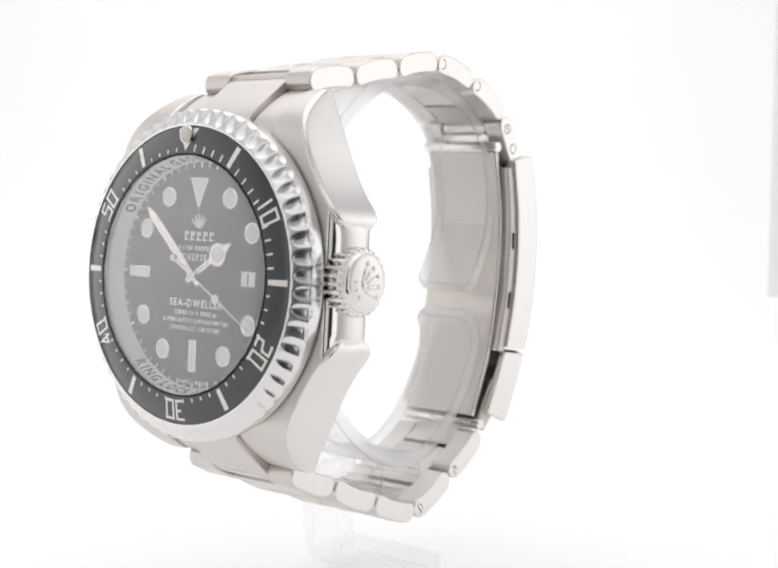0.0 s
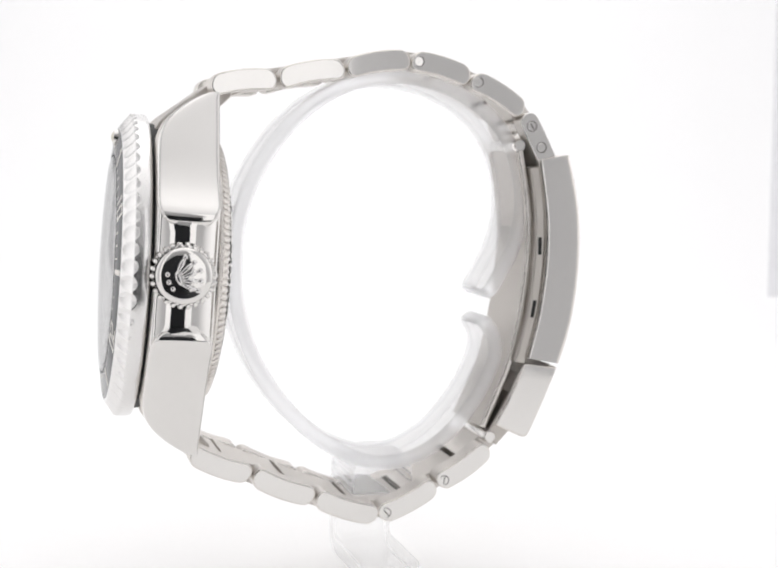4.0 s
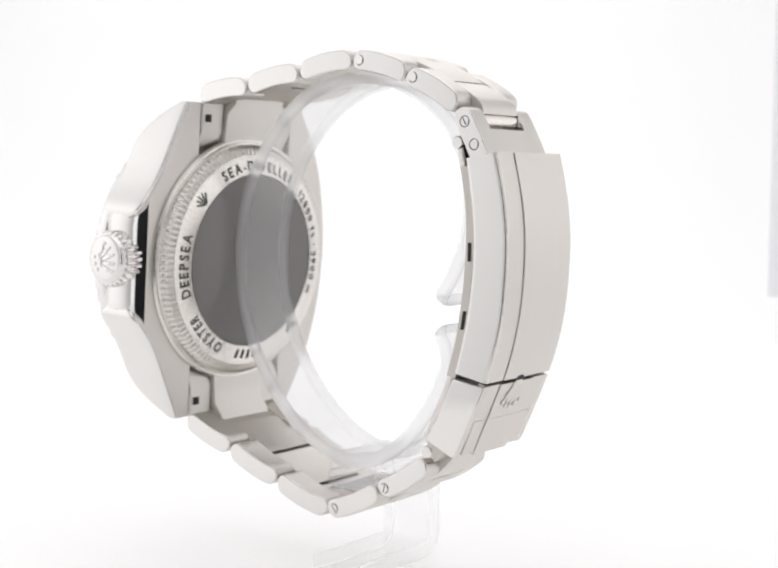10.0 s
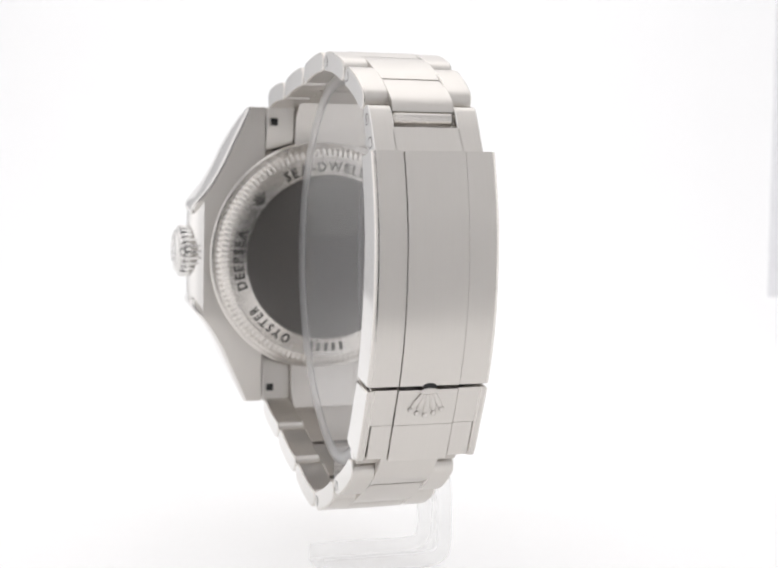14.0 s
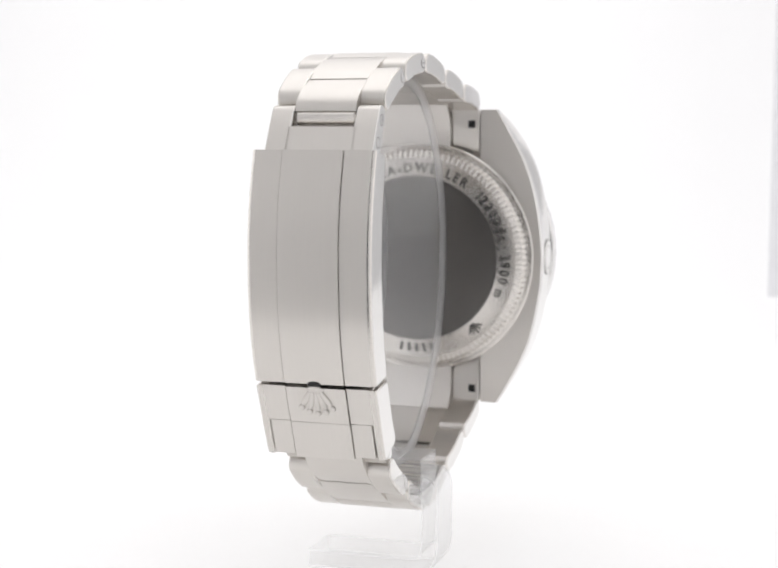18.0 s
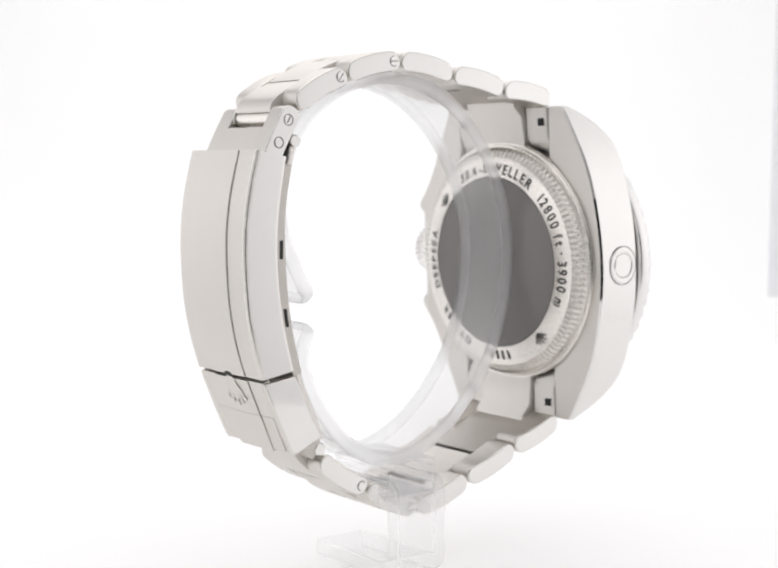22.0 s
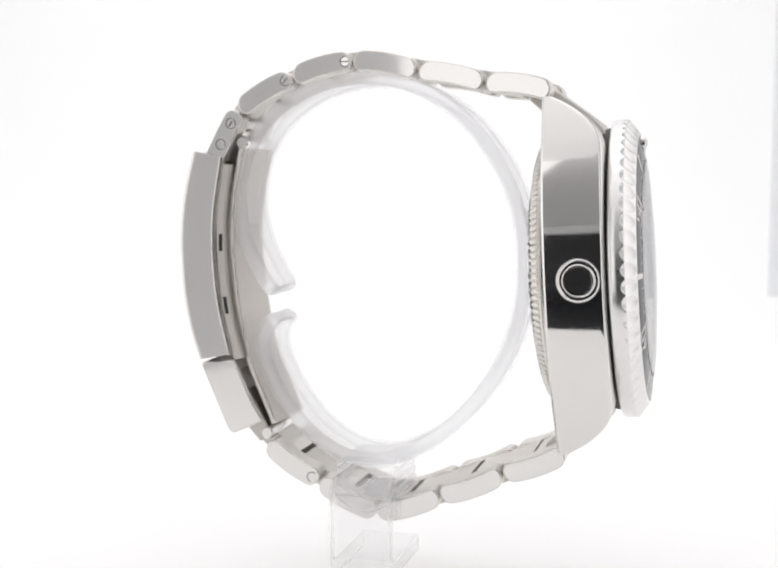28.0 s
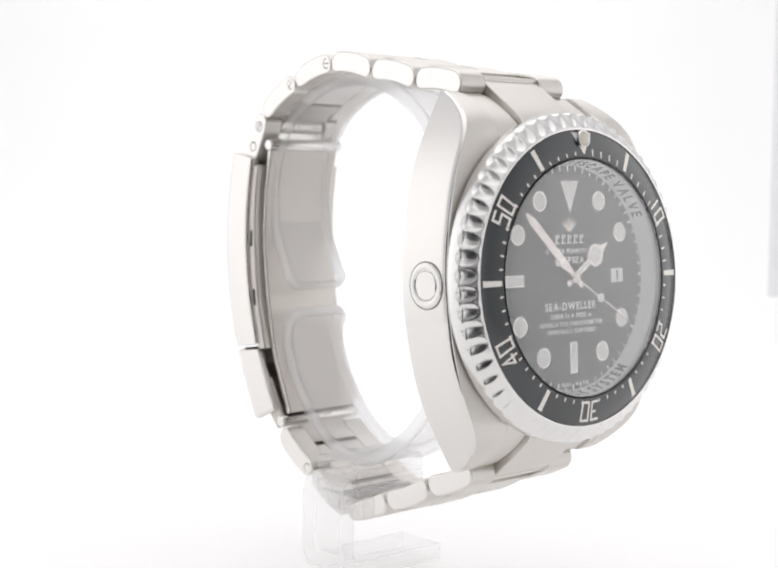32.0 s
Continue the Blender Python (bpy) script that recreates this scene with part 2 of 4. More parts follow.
def stroke(bm, place, line, w):
    """A flat stroke with mitred joints along a line; closed where it ends at its start."""
    closed = line[0] == line[-1]
    pts = [Vector(p) for p in (line[:-1] if closed else line)]
    n = len(pts)
    left, right = [], []
    for i, p in enumerate(pts):
        d0 = (p - pts[i - 1]).normalized() if (closed or i > 0) else None
        d1 = (pts[(i + 1) % n] - p).normalized() if (closed or i < n - 1) else None
        d0, d1 = d0 or d1, d1 or d0
        n0, n1 = Vector((-d0.y, d0.x)), Vector((-d1.y, d1.x))
        m = (n0 + n1).normalized()
        m = m * (w / 2 / max(0.35, m.dot(n0)))
        left.append(p + m)
        right.append(p - m)
    for i in range(n if closed else n - 1):
        j = (i + 1) % n
        quad_on(bm, place, [tuple(left[i]), tuple(left[j]), tuple(right[j]), tuple(right[i])])


def pad(bm, place, outline, h, ease):
    """A low raised piece with sloping rims; its outline is drawn in towards its middle at the top."""
    n = len(outline)
    cx, cy = sum(p[0] for p in outline) / n, sum(p[1] for p in outline) / n
    rows = []
    for k, (f, z) in enumerate(((1.0, -0.3 * h), (1.0, 0.15 * h), (1 - ease * 0.45, 0.75 * h), (1 - ease, h))):
        rows.append([place(cx + (x - cx) * f, cy + (y - cy) * f, z) for x, y in outline])
    rings(bm, rows)


def emblem(bm, place, s, h=0.0, spread=21.0):
    """A plain fan of five fingers with knobs over an oval base; flat where h is 0."""
    def piece(pts):
        if h:
            pad(bm, place, pts, h, 0.4)
        else:
            quad_on(bm, place, pts)
    for k in (-2, -1, 0, 1, 2):
        q = radians(k * spread)
        c, d = math.cos(q), math.sin(q)
        far = s * (1.0 - 0.035 * abs(k))

        def to(a, b):
            return (a * c + b * d, b * c - a * d - 0.5 * s)
        w0, w1 = 0.05 * s, 0.085 * s
        piece([to(-w0, 0.3 * s), to(w0, 0.3 * s), to(w1, 0.72 * far), to(w0 * 0.8, 0.86 * far), to(-w0 * 0.8, 0.86 * far), to(-w1, 0.72 * far)])
        piece([to(0.085 * s * math.sin(u), 0.93 * far + 0.085 * s * math.cos(u)) for u in [2 * math.pi * j / 12 for j in range(12)]])
    piece([(0.24 * s * math.sin(u), -0.3 * s + 0.1 * s * math.cos(u)) for u in [2 * math.pi * j / 20 for j in range(20)]])


def solid(bm, depth):
    """Gives the flat pieces a thickness along their normals."""
    bmesh.ops.recalc_face_normals(bm, faces=bm.faces)
    bmesh.ops.solidify(bm, geom=list(bm.faces), thickness=depth * 0.001)


# ---- the tent ----
TX, TB, TF, TH = 0.148, 0.30, -0.235, 0.30


def box(name, x, y, z, mat, label, category="tent wall"):
    bm = bmesh.new()
    mid = Matrix.Translation(((x[0] + x[1]) / 2, (y[0] + y[1]) / 2, (z[0] + z[1]) / 2))
    bmesh.ops.create_cube(bm, size=1, matrix=mid @ Matrix.Diagonal((x[1] - x[0], y[1] - y[0], z[1] - z[0], 1)))
    return tagged(part(name, bm, mat, None, smooth=0), label, category, kind="structure")


def tent():
    # unseen side walls, roof and front flaps of cloth; their emission replaces lamps
    box("wall_left", (-TX - 0.004, -TX), (TF, TB), (-0.02, TH), FABRIC_BRIGHT, "white fabric side wall of light tent, strongly glowing")
    box("wall_right", (TX, TX + 0.004), (TF, TB), (-0.02, TH), FABRIC_DIM, "white fabric side wall of light tent, slightly weaker glow")
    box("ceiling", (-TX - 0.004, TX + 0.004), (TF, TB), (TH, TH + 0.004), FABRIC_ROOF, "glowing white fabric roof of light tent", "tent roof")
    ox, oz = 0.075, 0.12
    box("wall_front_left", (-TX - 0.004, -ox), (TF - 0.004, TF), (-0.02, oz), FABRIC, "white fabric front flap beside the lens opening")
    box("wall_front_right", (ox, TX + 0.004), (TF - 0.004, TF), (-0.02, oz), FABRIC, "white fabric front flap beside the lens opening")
    # low panels added only to whiten the lower reflections in the steel
    box("wall_skirt_left", (-TX, -0.07), (TF, TF + 0.002), (-0.02, 0.03), FABRIC, "low glowing white panel added at the front of the tent")
    box("wall_skirt_right", (0.07, TX), (TF, TF + 0.002), (-0.02, 0.03), FABRIC, "low glowing white panel added at the front of the tent")
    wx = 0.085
    # unseen dim panel, added for the grey reflections above the lens
    box("wall_front_top", (-wx, wx), (TF - 0.004, TF), (oz, TH), FABRIC_FRONT, "unseen grey panel added above the lens opening, dimly glowing")
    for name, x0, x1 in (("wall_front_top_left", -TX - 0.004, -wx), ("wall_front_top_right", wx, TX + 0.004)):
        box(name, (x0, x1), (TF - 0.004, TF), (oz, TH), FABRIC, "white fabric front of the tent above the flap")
    # unseen black panel added behind the lens, and the dark table, for dark reflections
    box("wall_behind_lens", (-0.12, 0.12), (TF - 0.06, TF - 0.056), (-0.02, 0.12), UNSEEN_BLACK, "unseen black panel added behind the lens for dark reflections", "cloth")
    box("table", (-TX, TX), (TF - 0.06, 0.0), (-0.03, -0.02), UNSEEN_BLACK, "black table top in front of the board", "table")
    # the board glows by emission; nothing lights it from below
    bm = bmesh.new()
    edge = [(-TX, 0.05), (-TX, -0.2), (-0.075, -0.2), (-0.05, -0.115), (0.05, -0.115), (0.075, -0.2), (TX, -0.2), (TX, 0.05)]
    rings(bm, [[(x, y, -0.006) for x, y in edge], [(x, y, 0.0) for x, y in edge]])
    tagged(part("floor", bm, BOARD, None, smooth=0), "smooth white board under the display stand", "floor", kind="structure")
    # the back cloth sweeps up behind the board, whitened by its own emission
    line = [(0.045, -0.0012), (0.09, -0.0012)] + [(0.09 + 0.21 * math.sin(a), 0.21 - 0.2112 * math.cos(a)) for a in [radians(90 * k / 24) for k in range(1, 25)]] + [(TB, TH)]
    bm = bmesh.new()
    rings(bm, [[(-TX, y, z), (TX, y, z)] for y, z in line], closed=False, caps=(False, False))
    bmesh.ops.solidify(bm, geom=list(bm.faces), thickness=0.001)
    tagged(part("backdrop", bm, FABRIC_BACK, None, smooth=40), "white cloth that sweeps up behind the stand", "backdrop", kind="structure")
    box("trim_seam", (0.1058, 0.12), (0.16, 0.162), (0.028, TH), SEAM, "light grey tape hanging down the corner of the tent", "seam")


tent()


# ---- display stand ----
def display_stand():
    st = tagged(new("display_stand"), "clear acrylic display stand with an open C-shaped ring", "display stand")
    line = smooth_line([(-15.6, -18.3), (-17.8, -14.6), (-19.9, -10), (-20.8, -4), (-19.6, 2.5), (-16.2, 8), (-10.5, 12), (-4, 13.9), (2.5, 13.8), (9, 11.5), (15, 6.8), (19.8, 0),
                        (22.3, -7), (22.9, -14), (22.2, -21), (19.5, -28.5), (15, -35), (9.5, -40), (4, -42.8), (0, -43.4), (-4.4, -42.6),
                        (-9.5, -39.4), (-14, -34), (-16.7, -28.5), (-16.8, -25), (-15.4, -22.4)], 6)

    def rounded(y, z):
        # the two ends of the ring have rounded corners
        d = min(math.hypot(y - a, z - b) for a, b in (line[0], line[-1]))
        r = 1.8
        return 1.0 if d > r else (5.2 - r + math.sqrt(max(0.0, r * r - (r - d) ** 2))) / 5.2
    bm = bmesh.new()
    slab(bm, thick(line, 0.75), -6.1, 4.3, 0.25, mats=(0, 1, 2), taper=rounded)
    part("ring", bm, [ACRYLIC, ACRYLIC_EDGE, ACRYLIC_LINE], st, "open clear acrylic ring", 40)
    # a thick bead runs along both sides of the ring and across its two ends
    xa, xb, rc = -6.05, 4.25, 1.7
    n = len(line)
    rail = []
    for i in range(n):
        q0, q1 = Vector(line[max(0, i - 1)]), Vector(line[min(n - 1, i + 1)])
        d = (q1 - q0).normalized()
        rail.append((Vector(line[i]), Vector((-d.y, d.x)), d))
    path = []
    for p, nm, d in rail[4:-4]:
        path.append((xa, p, nm))
    p, nm, d = rail[-1]
    for sx, x0 in ((1, xa), (-1, xb)):
        for k in range(1, 8) if sx > 0 else range(7, 0, -1):
            q = radians(90 * k / 8)
            path.append((x0 + sx * rc * (1 - math.cos(q)), p + d * (rc * (math.sin(q) - 1)), nm))
    for p, nm, d in rail[-5:3:-1]:
        path.append((xb, p, nm))
    p, nm, d = rail[0]
    for sx, x0 in ((-1, xb), (1, xa)):
        for k in range(1, 8) if sx < 0 else range(7, 0, -1):
            q = radians(90 * k / 8)
            path.append((x0 + sx * rc * (1 - math.cos(q)), p - d * (rc * (math.sin(q) - 1)), nm))
    pts = [Vector((x, p.x, p.y)) for x, p, nm in path]
    loops = []
    for i, (x, p, nm) in enumerate(path):
        up = Vector((0, nm.x, nm.y))
        run = (pts[(i + 1) % len(pts)] - pts[i - 1]).normalized()
        out = run.cross(up)
        loops.append([P(*(pts[i] + up * (1.12 * math.cos(a)) + out * (0.5 * math.sin(a)))) for a in [math.pi * k / 5 for k in range(10)]])
    bm = bmesh.new()
    rings(bm, loops + loops[:1], caps=(False, False))
    part("ring_bead", bm, ACRYLIC_LINE, st, "thick clear bead along the edge of the ring", 60)
    # saddle: a ribbed block on a rounded sole
    sole = [(5.2, -48.35)] + [(5.2 - 9.6 * k / 10, -48.35 - 2.3 * math.sin(math.pi * k / 10)) for k in range(1, 10)] + [(-4.4, -48.35)]
    bm = bmesh.new()
    slab(bm, sole, -5.4, 8.2, 0.2, mats=(0, 0, 2))
    part("sole", bm, [ACRYLIC, ACRYLIC_EDGE, ACRYLIC_LINE], st, "rounded clear sole", 40)
    near, far = [], []
    for k in range(4):
        z0 = -48.25 + k * 1.34
        for dy, dz in ((0.0, 0.0), (0.22, 0.2), (0.22, 1.1), (0.0, 1.3)):
            near.append((4.95 - 0.12 * k + dy, z0 + dz))
            far.append((-4.2 + 0.12 * k - dy, z0 + dz))
    bm = bmesh.new()
    slab(bm, near + far[::-1], -5.4, 8.2, 0.15, mats=(0, 0, 2))
    for f in bm.faces:
        z = f.calc_center_median().z * 1000 - LENS_HEIGHT
        if len(f.verts) == 4 and (z + 48.25) % 1.34 > 1.15 or (z + 48.25) % 1.34 < 0.15:
            f.material_index = 2
    part("saddle_block", bm, [ACRYLIC, ACRYLIC_EDGE, ACRYLIC_LINE], st, "thick clear ribbed block", 40)
    # bent strip: down beside the bracelet and back under it
    prof = smooth_line([(8.25, -46.5), (9.3, -46.9), (9.7, -48.5), (9.7, -53), (9.7, -56.2), (9.0, -58.6), (6.6, -59.25), (2, -59.25), (-4, -59.25), (-9.4, -59.25)], 5)
    prof = thick(prof, 1.3)
    bm = bmesh.new()
    slab(bm, [(p[0], p[1]) for p in prof], -4.4, 4.8, 0.25, to=lambda a, b, c: P(b, a, c), mats=(0, 0, 2))
    part("foot_strip", bm, [ACRYLIC, ACRYLIC_EDGE, ACRYLIC_LINE], st, "bent clear strip that forms post and foot", 40)
    for o in st.children_recursive:
        o.visible_shadow = False
    return st


STAND = display_stand()

# ---- watch ----
WATCH = tagged(new("wristwatch"), "steel diving watch with black dial, black bezel and link bracelet", "watch")


def table_at(v, table):
    """A smooth value from a table of (place, value)."""
    v = abs(v)
    k = 0
    while k < len(table) - 2 and v > table[k + 1][0]:
        k += 1

    def slope(i):
        if i == 0:
            return 0.0 if table[0][0] == 0 else (table[1][1] - table[0][1]) / (table[1][0] - table[0][0])
        if i == len(table) - 1:
            return (table[i][1] - table[i - 1][1]) / (table[i][0] - table[i - 1][0])
        return (table[i + 1][1] - table[i - 1][1]) / (table[i + 1][0] - table[i - 1][0])
    (a, p), (b, q) = table[k], table[k + 1]
    h = b - a
    t = max(0.0, min(1.0, (v - a) / h))
    return (2 * t ** 3 - 3 * t * t + 1) * p + (t ** 3 - 2 * t * t + t) * h * slope(k) + (3 * t * t - 2 * t ** 3) * q + (t ** 3 - t * t) * h * slope(k + 1)


FRONT_N = ((0, -0.25), (15.0, -0.25), (17.0, -0.27), (18.6, -0.45), (20.2, -1.1), (21.6, -2.2), (22.9, -3.7), (24.0, -5.3), (24.7, -6.6), (25.0, -7.3))
HALF_NINE = ((0, 21.3), (3, 21.18), (6, 20.87), (9, 20.37), (12, 19.7), (15, 18.8), (18, 17.5), (21, 15.9), (24, 14.2), (25, 13.6))
HALF_THREE = ((6.0, 23.15), (7.2, 23.1), (8.2, 22.85), (9.2, 22.2), (10.2, 21.35), (12, 19.95), (15, 18.2), (18, 16.8), (21, 15.4), (24, 14.0), (25, 13.5))
LUG_IN = 10.6


def flank(v, n, side):
    """How far the case reaches out at height v and depth n: the crown side has two guards with rounded ends and a barrel between."""
    if side > 0:
        return table_at(v, HALF_NINE) - 0.02 * ((n + 4.3) / 4.3) ** 2
    q = (n + 4.3) / 4.3
    return min(22.95 - 3.4 * (1 - math.sqrt(max(0.0, 1 - (0.99 * q) ** 2))), table_at(max(6.0, abs(v)), HALF_THREE) - 0.3)


def crown_guard(top):
    """A polished flank plate from the rounded guard beside the crown out to the lug's tip."""
    bm = bmesh.new()
    end, rc = 6.45, 3.5
    vv = [end + rc * (1 - math.cos(radians(90 * k / 14))) for k in range(15)] + [10.5, 11.2, 12, 12.8, 13.6, 14.5, 15.4, 16.3, 17.2, 18.1, 19, 19.9, 20.8, 21.7, 22.6, 23.4, 24.2, 24.7, 25.0]
    loops = []
    for v in vv:
        hi, lo = table_at(v, FRONT_N) + 0.02, -8.52
        mid, hw = (hi + lo) / 2, (hi - lo) / 2
        if v < end + rc:
            hw = hw - rc + math.sqrt(max(0.0, rc * rc - (end + rc - v) ** 2))
        out = table_at(v, HALF_THREE) - 0.95 * max(0.0, 1 - (v - end) / 2.4) ** 2
        base = max(10.7, table_at(v, HALF_THREE) - 4.2)
        e = min(0.6, hw * 0.4)
        arc = [(out - e * (1 - math.sin(radians(q))), hw - e * (1 - math.cos(radians(q)))) for q in (0, 15, 30, 45, 60, 75, 90)]
        col = [(base, hw)] + arc
        col += [(out + 0.04, (hw - e) * f) for f in (0.5, 0.0, -0.5)] + [(x, -h) for x, h in col[::-1]]
        loops.append([C(-x, top * v, mid + h) for x, h in col])
    rings(bm, loops)
    n = len(loops[0])
    for k, f in enumerate(bm.faces):
        if k % n in (0, n - 2) and k < n * (len(loops) - 1):
            f.material_index = 1
    return bm


def case_section(v, x0, x1):
    """A loop at height v from x0 to x1; None stands for the flank of that side."""
    top, bot = table_at(v, FRONT_N), -8.5
    e = min(0.6, (top - bot) * 0.3)
    pts = []
    for s, lim in ((1, x1), (-1, x0)):
        col = []
        if lim is None:
            for a in (0, 0.25, 0.5, 0.75, 1.0):
                q = a * math.pi / 2
                col.append((flank(v, top - e, s) - e * (1 - math.sin(q)), top - e * (1 - math.cos(q))))
            for f in (0.05, 0.14, 0.28, 0.5, 0.72, 0.86, 0.95):
                n = top - e + (bot + 0.3 - top + e) * f
                col.append((flank(v, n, s), n))
            col += [(flank(v, bot + 0.3, s), bot + 0.3), (flank(v, bot + 0.3, s) - 0.3, bot)]
        else:
            # the inner wall of a lug has a rounded upper rim
            for a in (0, 0.25, 0.5, 0.75, 1.0):
                q = a * math.pi / 2
                col.append((lim - s * 0.5 * (1 - math.sin(q)), top - 0.5 * (1 - math.cos(q))))
            col += [(lim, top - 0.5 + (bot - top + 0.5) * k / 9) for k in range(1, 10)]
        col = [(s * x if lim is None else x, n) for x, n in col]
        pts += col if s == 1 else col[::-1]
    return [C(x, v, n) for x, n in pts]


def case():
    bm = bmesh.new()
    half = [0, 1.5, 3, 4.5, 6, 7.5, 9, 10, 11, 12, 13, 14, 15, 16, 16.9]
    vs = [-v for v in half[:0:-1]] + half
    rings(bm, [case_section(v, None, None) for v in vs])
    for top in (1, -1):
        for side in (1, -1):
            vv = [16.9 + 8.1 * k / 20 for k in range(21)]
            rings(bm, [case_section(top * v, LUG_IN if side == 1 else None, None if side == 1 else -LUG_IN) for v in vv])
    bmesh.ops.recalc_face_normals(bm, faces=bm.faces)
    for f in bm.faces:
        c = f.calc_center_median()
        if abs(f.normal.x) > 0.35:
            f.material_index = 1
    body = part("case", bm, [BRUSHED, POLISHED], WATCH, "brushed steel case with polished flanks and lugs", 30)
    for top in (1, -1):
        part("crown_guard", crown_guard(top), [POLISHED, BRUSHED], body, "polished flank with rounded crown guard", 30)
    # plinth under the bezel, near black to stand in for shade in the gap
    bm = bmesh.new()
    lathe(bm, [(14, -1.5), (20.4, -1.5), (20.6, -0.2), (20.6, 0.05), (14, 0.05)], 128)
    part("bezel_seat", bm, [DARK_GAP], WATCH)
    # gas valve
    at = lambda r, a, n: P(20.3 + n, 32.5 + r * math.sin(a), -14.1 + r * math.cos(a))
    bm = bmesh.new()
    lathe(bm, [(2.02, -1.0), (2.02, 0.08), (2.1, 0.16), (2.3, 0.2), (2.6, 0.2), (2.82, 0.15), (2.92, 0.05), (2.92, -1.0)], 64, at)
    part("gas_valve_ring", bm, POLISHED, body)
    # flush grey ring stands in for the shaded groove round the valve
    bm = bmesh.new()
    lathe(bm, [(2.92, -1.0), (2.92, 0.03), (3.06, 0.03), (3.06, -1.0)], 64, at)
    part("gas_valve_groove", bm, TITANIUM_AND_GROOVE, body)
    bm = bmesh.new()
    lathe(bm, [(0.01, 0.14), (1.8, 0.14), (1.9, 0.0), (1.9, -1.0), (0.01, -1.0)], 64, at)
    part("gas_valve_plug", bm, POLISHED, body, "", 15)
    return body


case()


def crown():
    cz = -13.55
    at = lambda r, a, n: P(CASE_X - n, 32.4 + r * math.sin(a), cz + r * math.cos(a))
    bm = bmesh.new()
    teeth = 26
    deep = {2: 0.2, 3: 0.4, 4: 0.4, 5: 0.25}
    wave = lambda i, a: -deep.get(i, 0) * max(0.0, min(1.0, 0.2 + 1.2 * math.cos(teeth * a)))
    lathe(bm, [(0.01, 21.0), (3.6, 21.0), (4.05, 21.1), (4.35, 21.35), (4.35, 24.1), (4.15, 24.35), (3.72, 24.4), (3.66, 24.65), (3.45, 24.9), (2.9, 25.05), (1.5, 25.16), (0.01, 25.2)], teeth * 12, at, wave)
    cr = part("crown", bm, POLISHED, WATCH, "fluted polished steel winding crown", 50)
    bm = bmesh.new()
    lathe(bm, [(0.01, 18.5), (2.7, 18.5), (2.7, 20.2), (3.3, 20.3), (3.3, 20.7), (0.01, 20.7)], 48, at)
    part("crown_tube", bm, POLISHED, cr)
    # near-black collar stands in for the shade behind the crown
    bm = bmesh.new()
    lathe(bm, [(0.01, 20.55), (3.75, 20.55), (3.85, 20.98), (0.01, 20.98)], 48, at)
    part("crown_gap_shade", bm, DARK_GAP, cr, "dark collar for the shaded gap behind the crown")
    bm = bmesh.new()
    pl = lambda a, b, h: P(CASE_X - 25.2 - h + 0.02 * (a * a + b * b), 32.4 - b * 0.94 + a * 0.34, cz + a * 0.94 + b * 0.34)
    emblem(bm, lambda a, b, h: pl(a, b + 0.35, h), 4.0, 0.22)
    for k in (-1, 0, 1):
        pad(bm, pl, [(1.0 * k + 0.33 * math.sin(u), -2.2 + 0.2 * abs(k) + 0.33 * math.cos(u)) for u in [2 * math.pi * j / 12 for j in range(12)]], 0.18, 0.5)
    part("crown_emblem", bm, BEZEL_STEEL, cr, "raised plain emblem", 60)


crown()


def case_back():
    bm = bmesh.new()
    prof = [(14, -8.4), (19.75, -8.4), (19.8, -8.9), (19.5, -9.15), (19.15, -9.2), (19.05, -9.5), (18.7, -9.6), (18.75, -9.75), (18.6, -10.35), (17.3, -10.8), (17.15, -10.82), (16.95, -10.8), (14.1, -11.5), (14.0, -11.4), (14.0, -11)]
    cut = {7: 0.25, 8: 0.5, 9: 0.45}

    def fl(i, a):
        # rounded flutes with narrow ridges
        x = (a * 124 / (2 * math.pi)) % 1.0 * 2 - 1
        return -cut.get(i, 0) * (1 - x * x)
    lathe(bm, prof, 1488, None, fl)
    back = part("case_back", bm, BRUSHED_RING, WATCH, "fluted steel ring of the case back", 28)
    bm = bmesh.new()
    lathe(bm, [(0.01, -12.05), (6, -11.95), (11, -11.7), (13.9, -11.4), (13.98, -11.0), (0.01, -11.0)], 128)
    part("case_back_disc", bm, TITANIUM_AND_GROOVE, back, "dark grey titanium disc")
    rr, slope = 15.45, 0.7 / 2.85

    def ring(angle):
        def place(a, b):
            r = rr + b
            q = radians(angle) + a / rr
            return C(r * math.sin(q), r * math.cos(q), -11.5 + (r - 14.1) * slope - 0.035)
        return place
    for words, ang, length in (("SEA-DWELLER", 3, 17.6), ("12800 ft · 3900 m", 79.5, 18.6), ("OYSTER", 221, 8.7), ("DEEPSEA", 269, 10.2)):
        bm = bmesh.new()
        text(bm, words, 1.5, ring(ang), 1.0, 0.22, length)
        part("engraved_line", bm, ENGRAVED, back, "black engraved lettering", 0)
    for k in range(5):
        bm = bmesh.new()
        quad_on(bm, ring(180 - 10 + k * 5.0), [(-0.3, -0.75), (0.3, -0.75), (0.3, 0.75), (-0.3, 0.75)])
        part("engraved_bar", bm, ENGRAVED, back, "black engraved bar", 0)
    for ang in (309.5, 139):
        bm = bmesh.new()
        emblem(bm, lambda a, b, h=0: ring(ang)(a, b), 2.1)
        part("engraved_emblem", bm, ENGRAVED, back, "small dark engraved emblem", 0)


case_back()


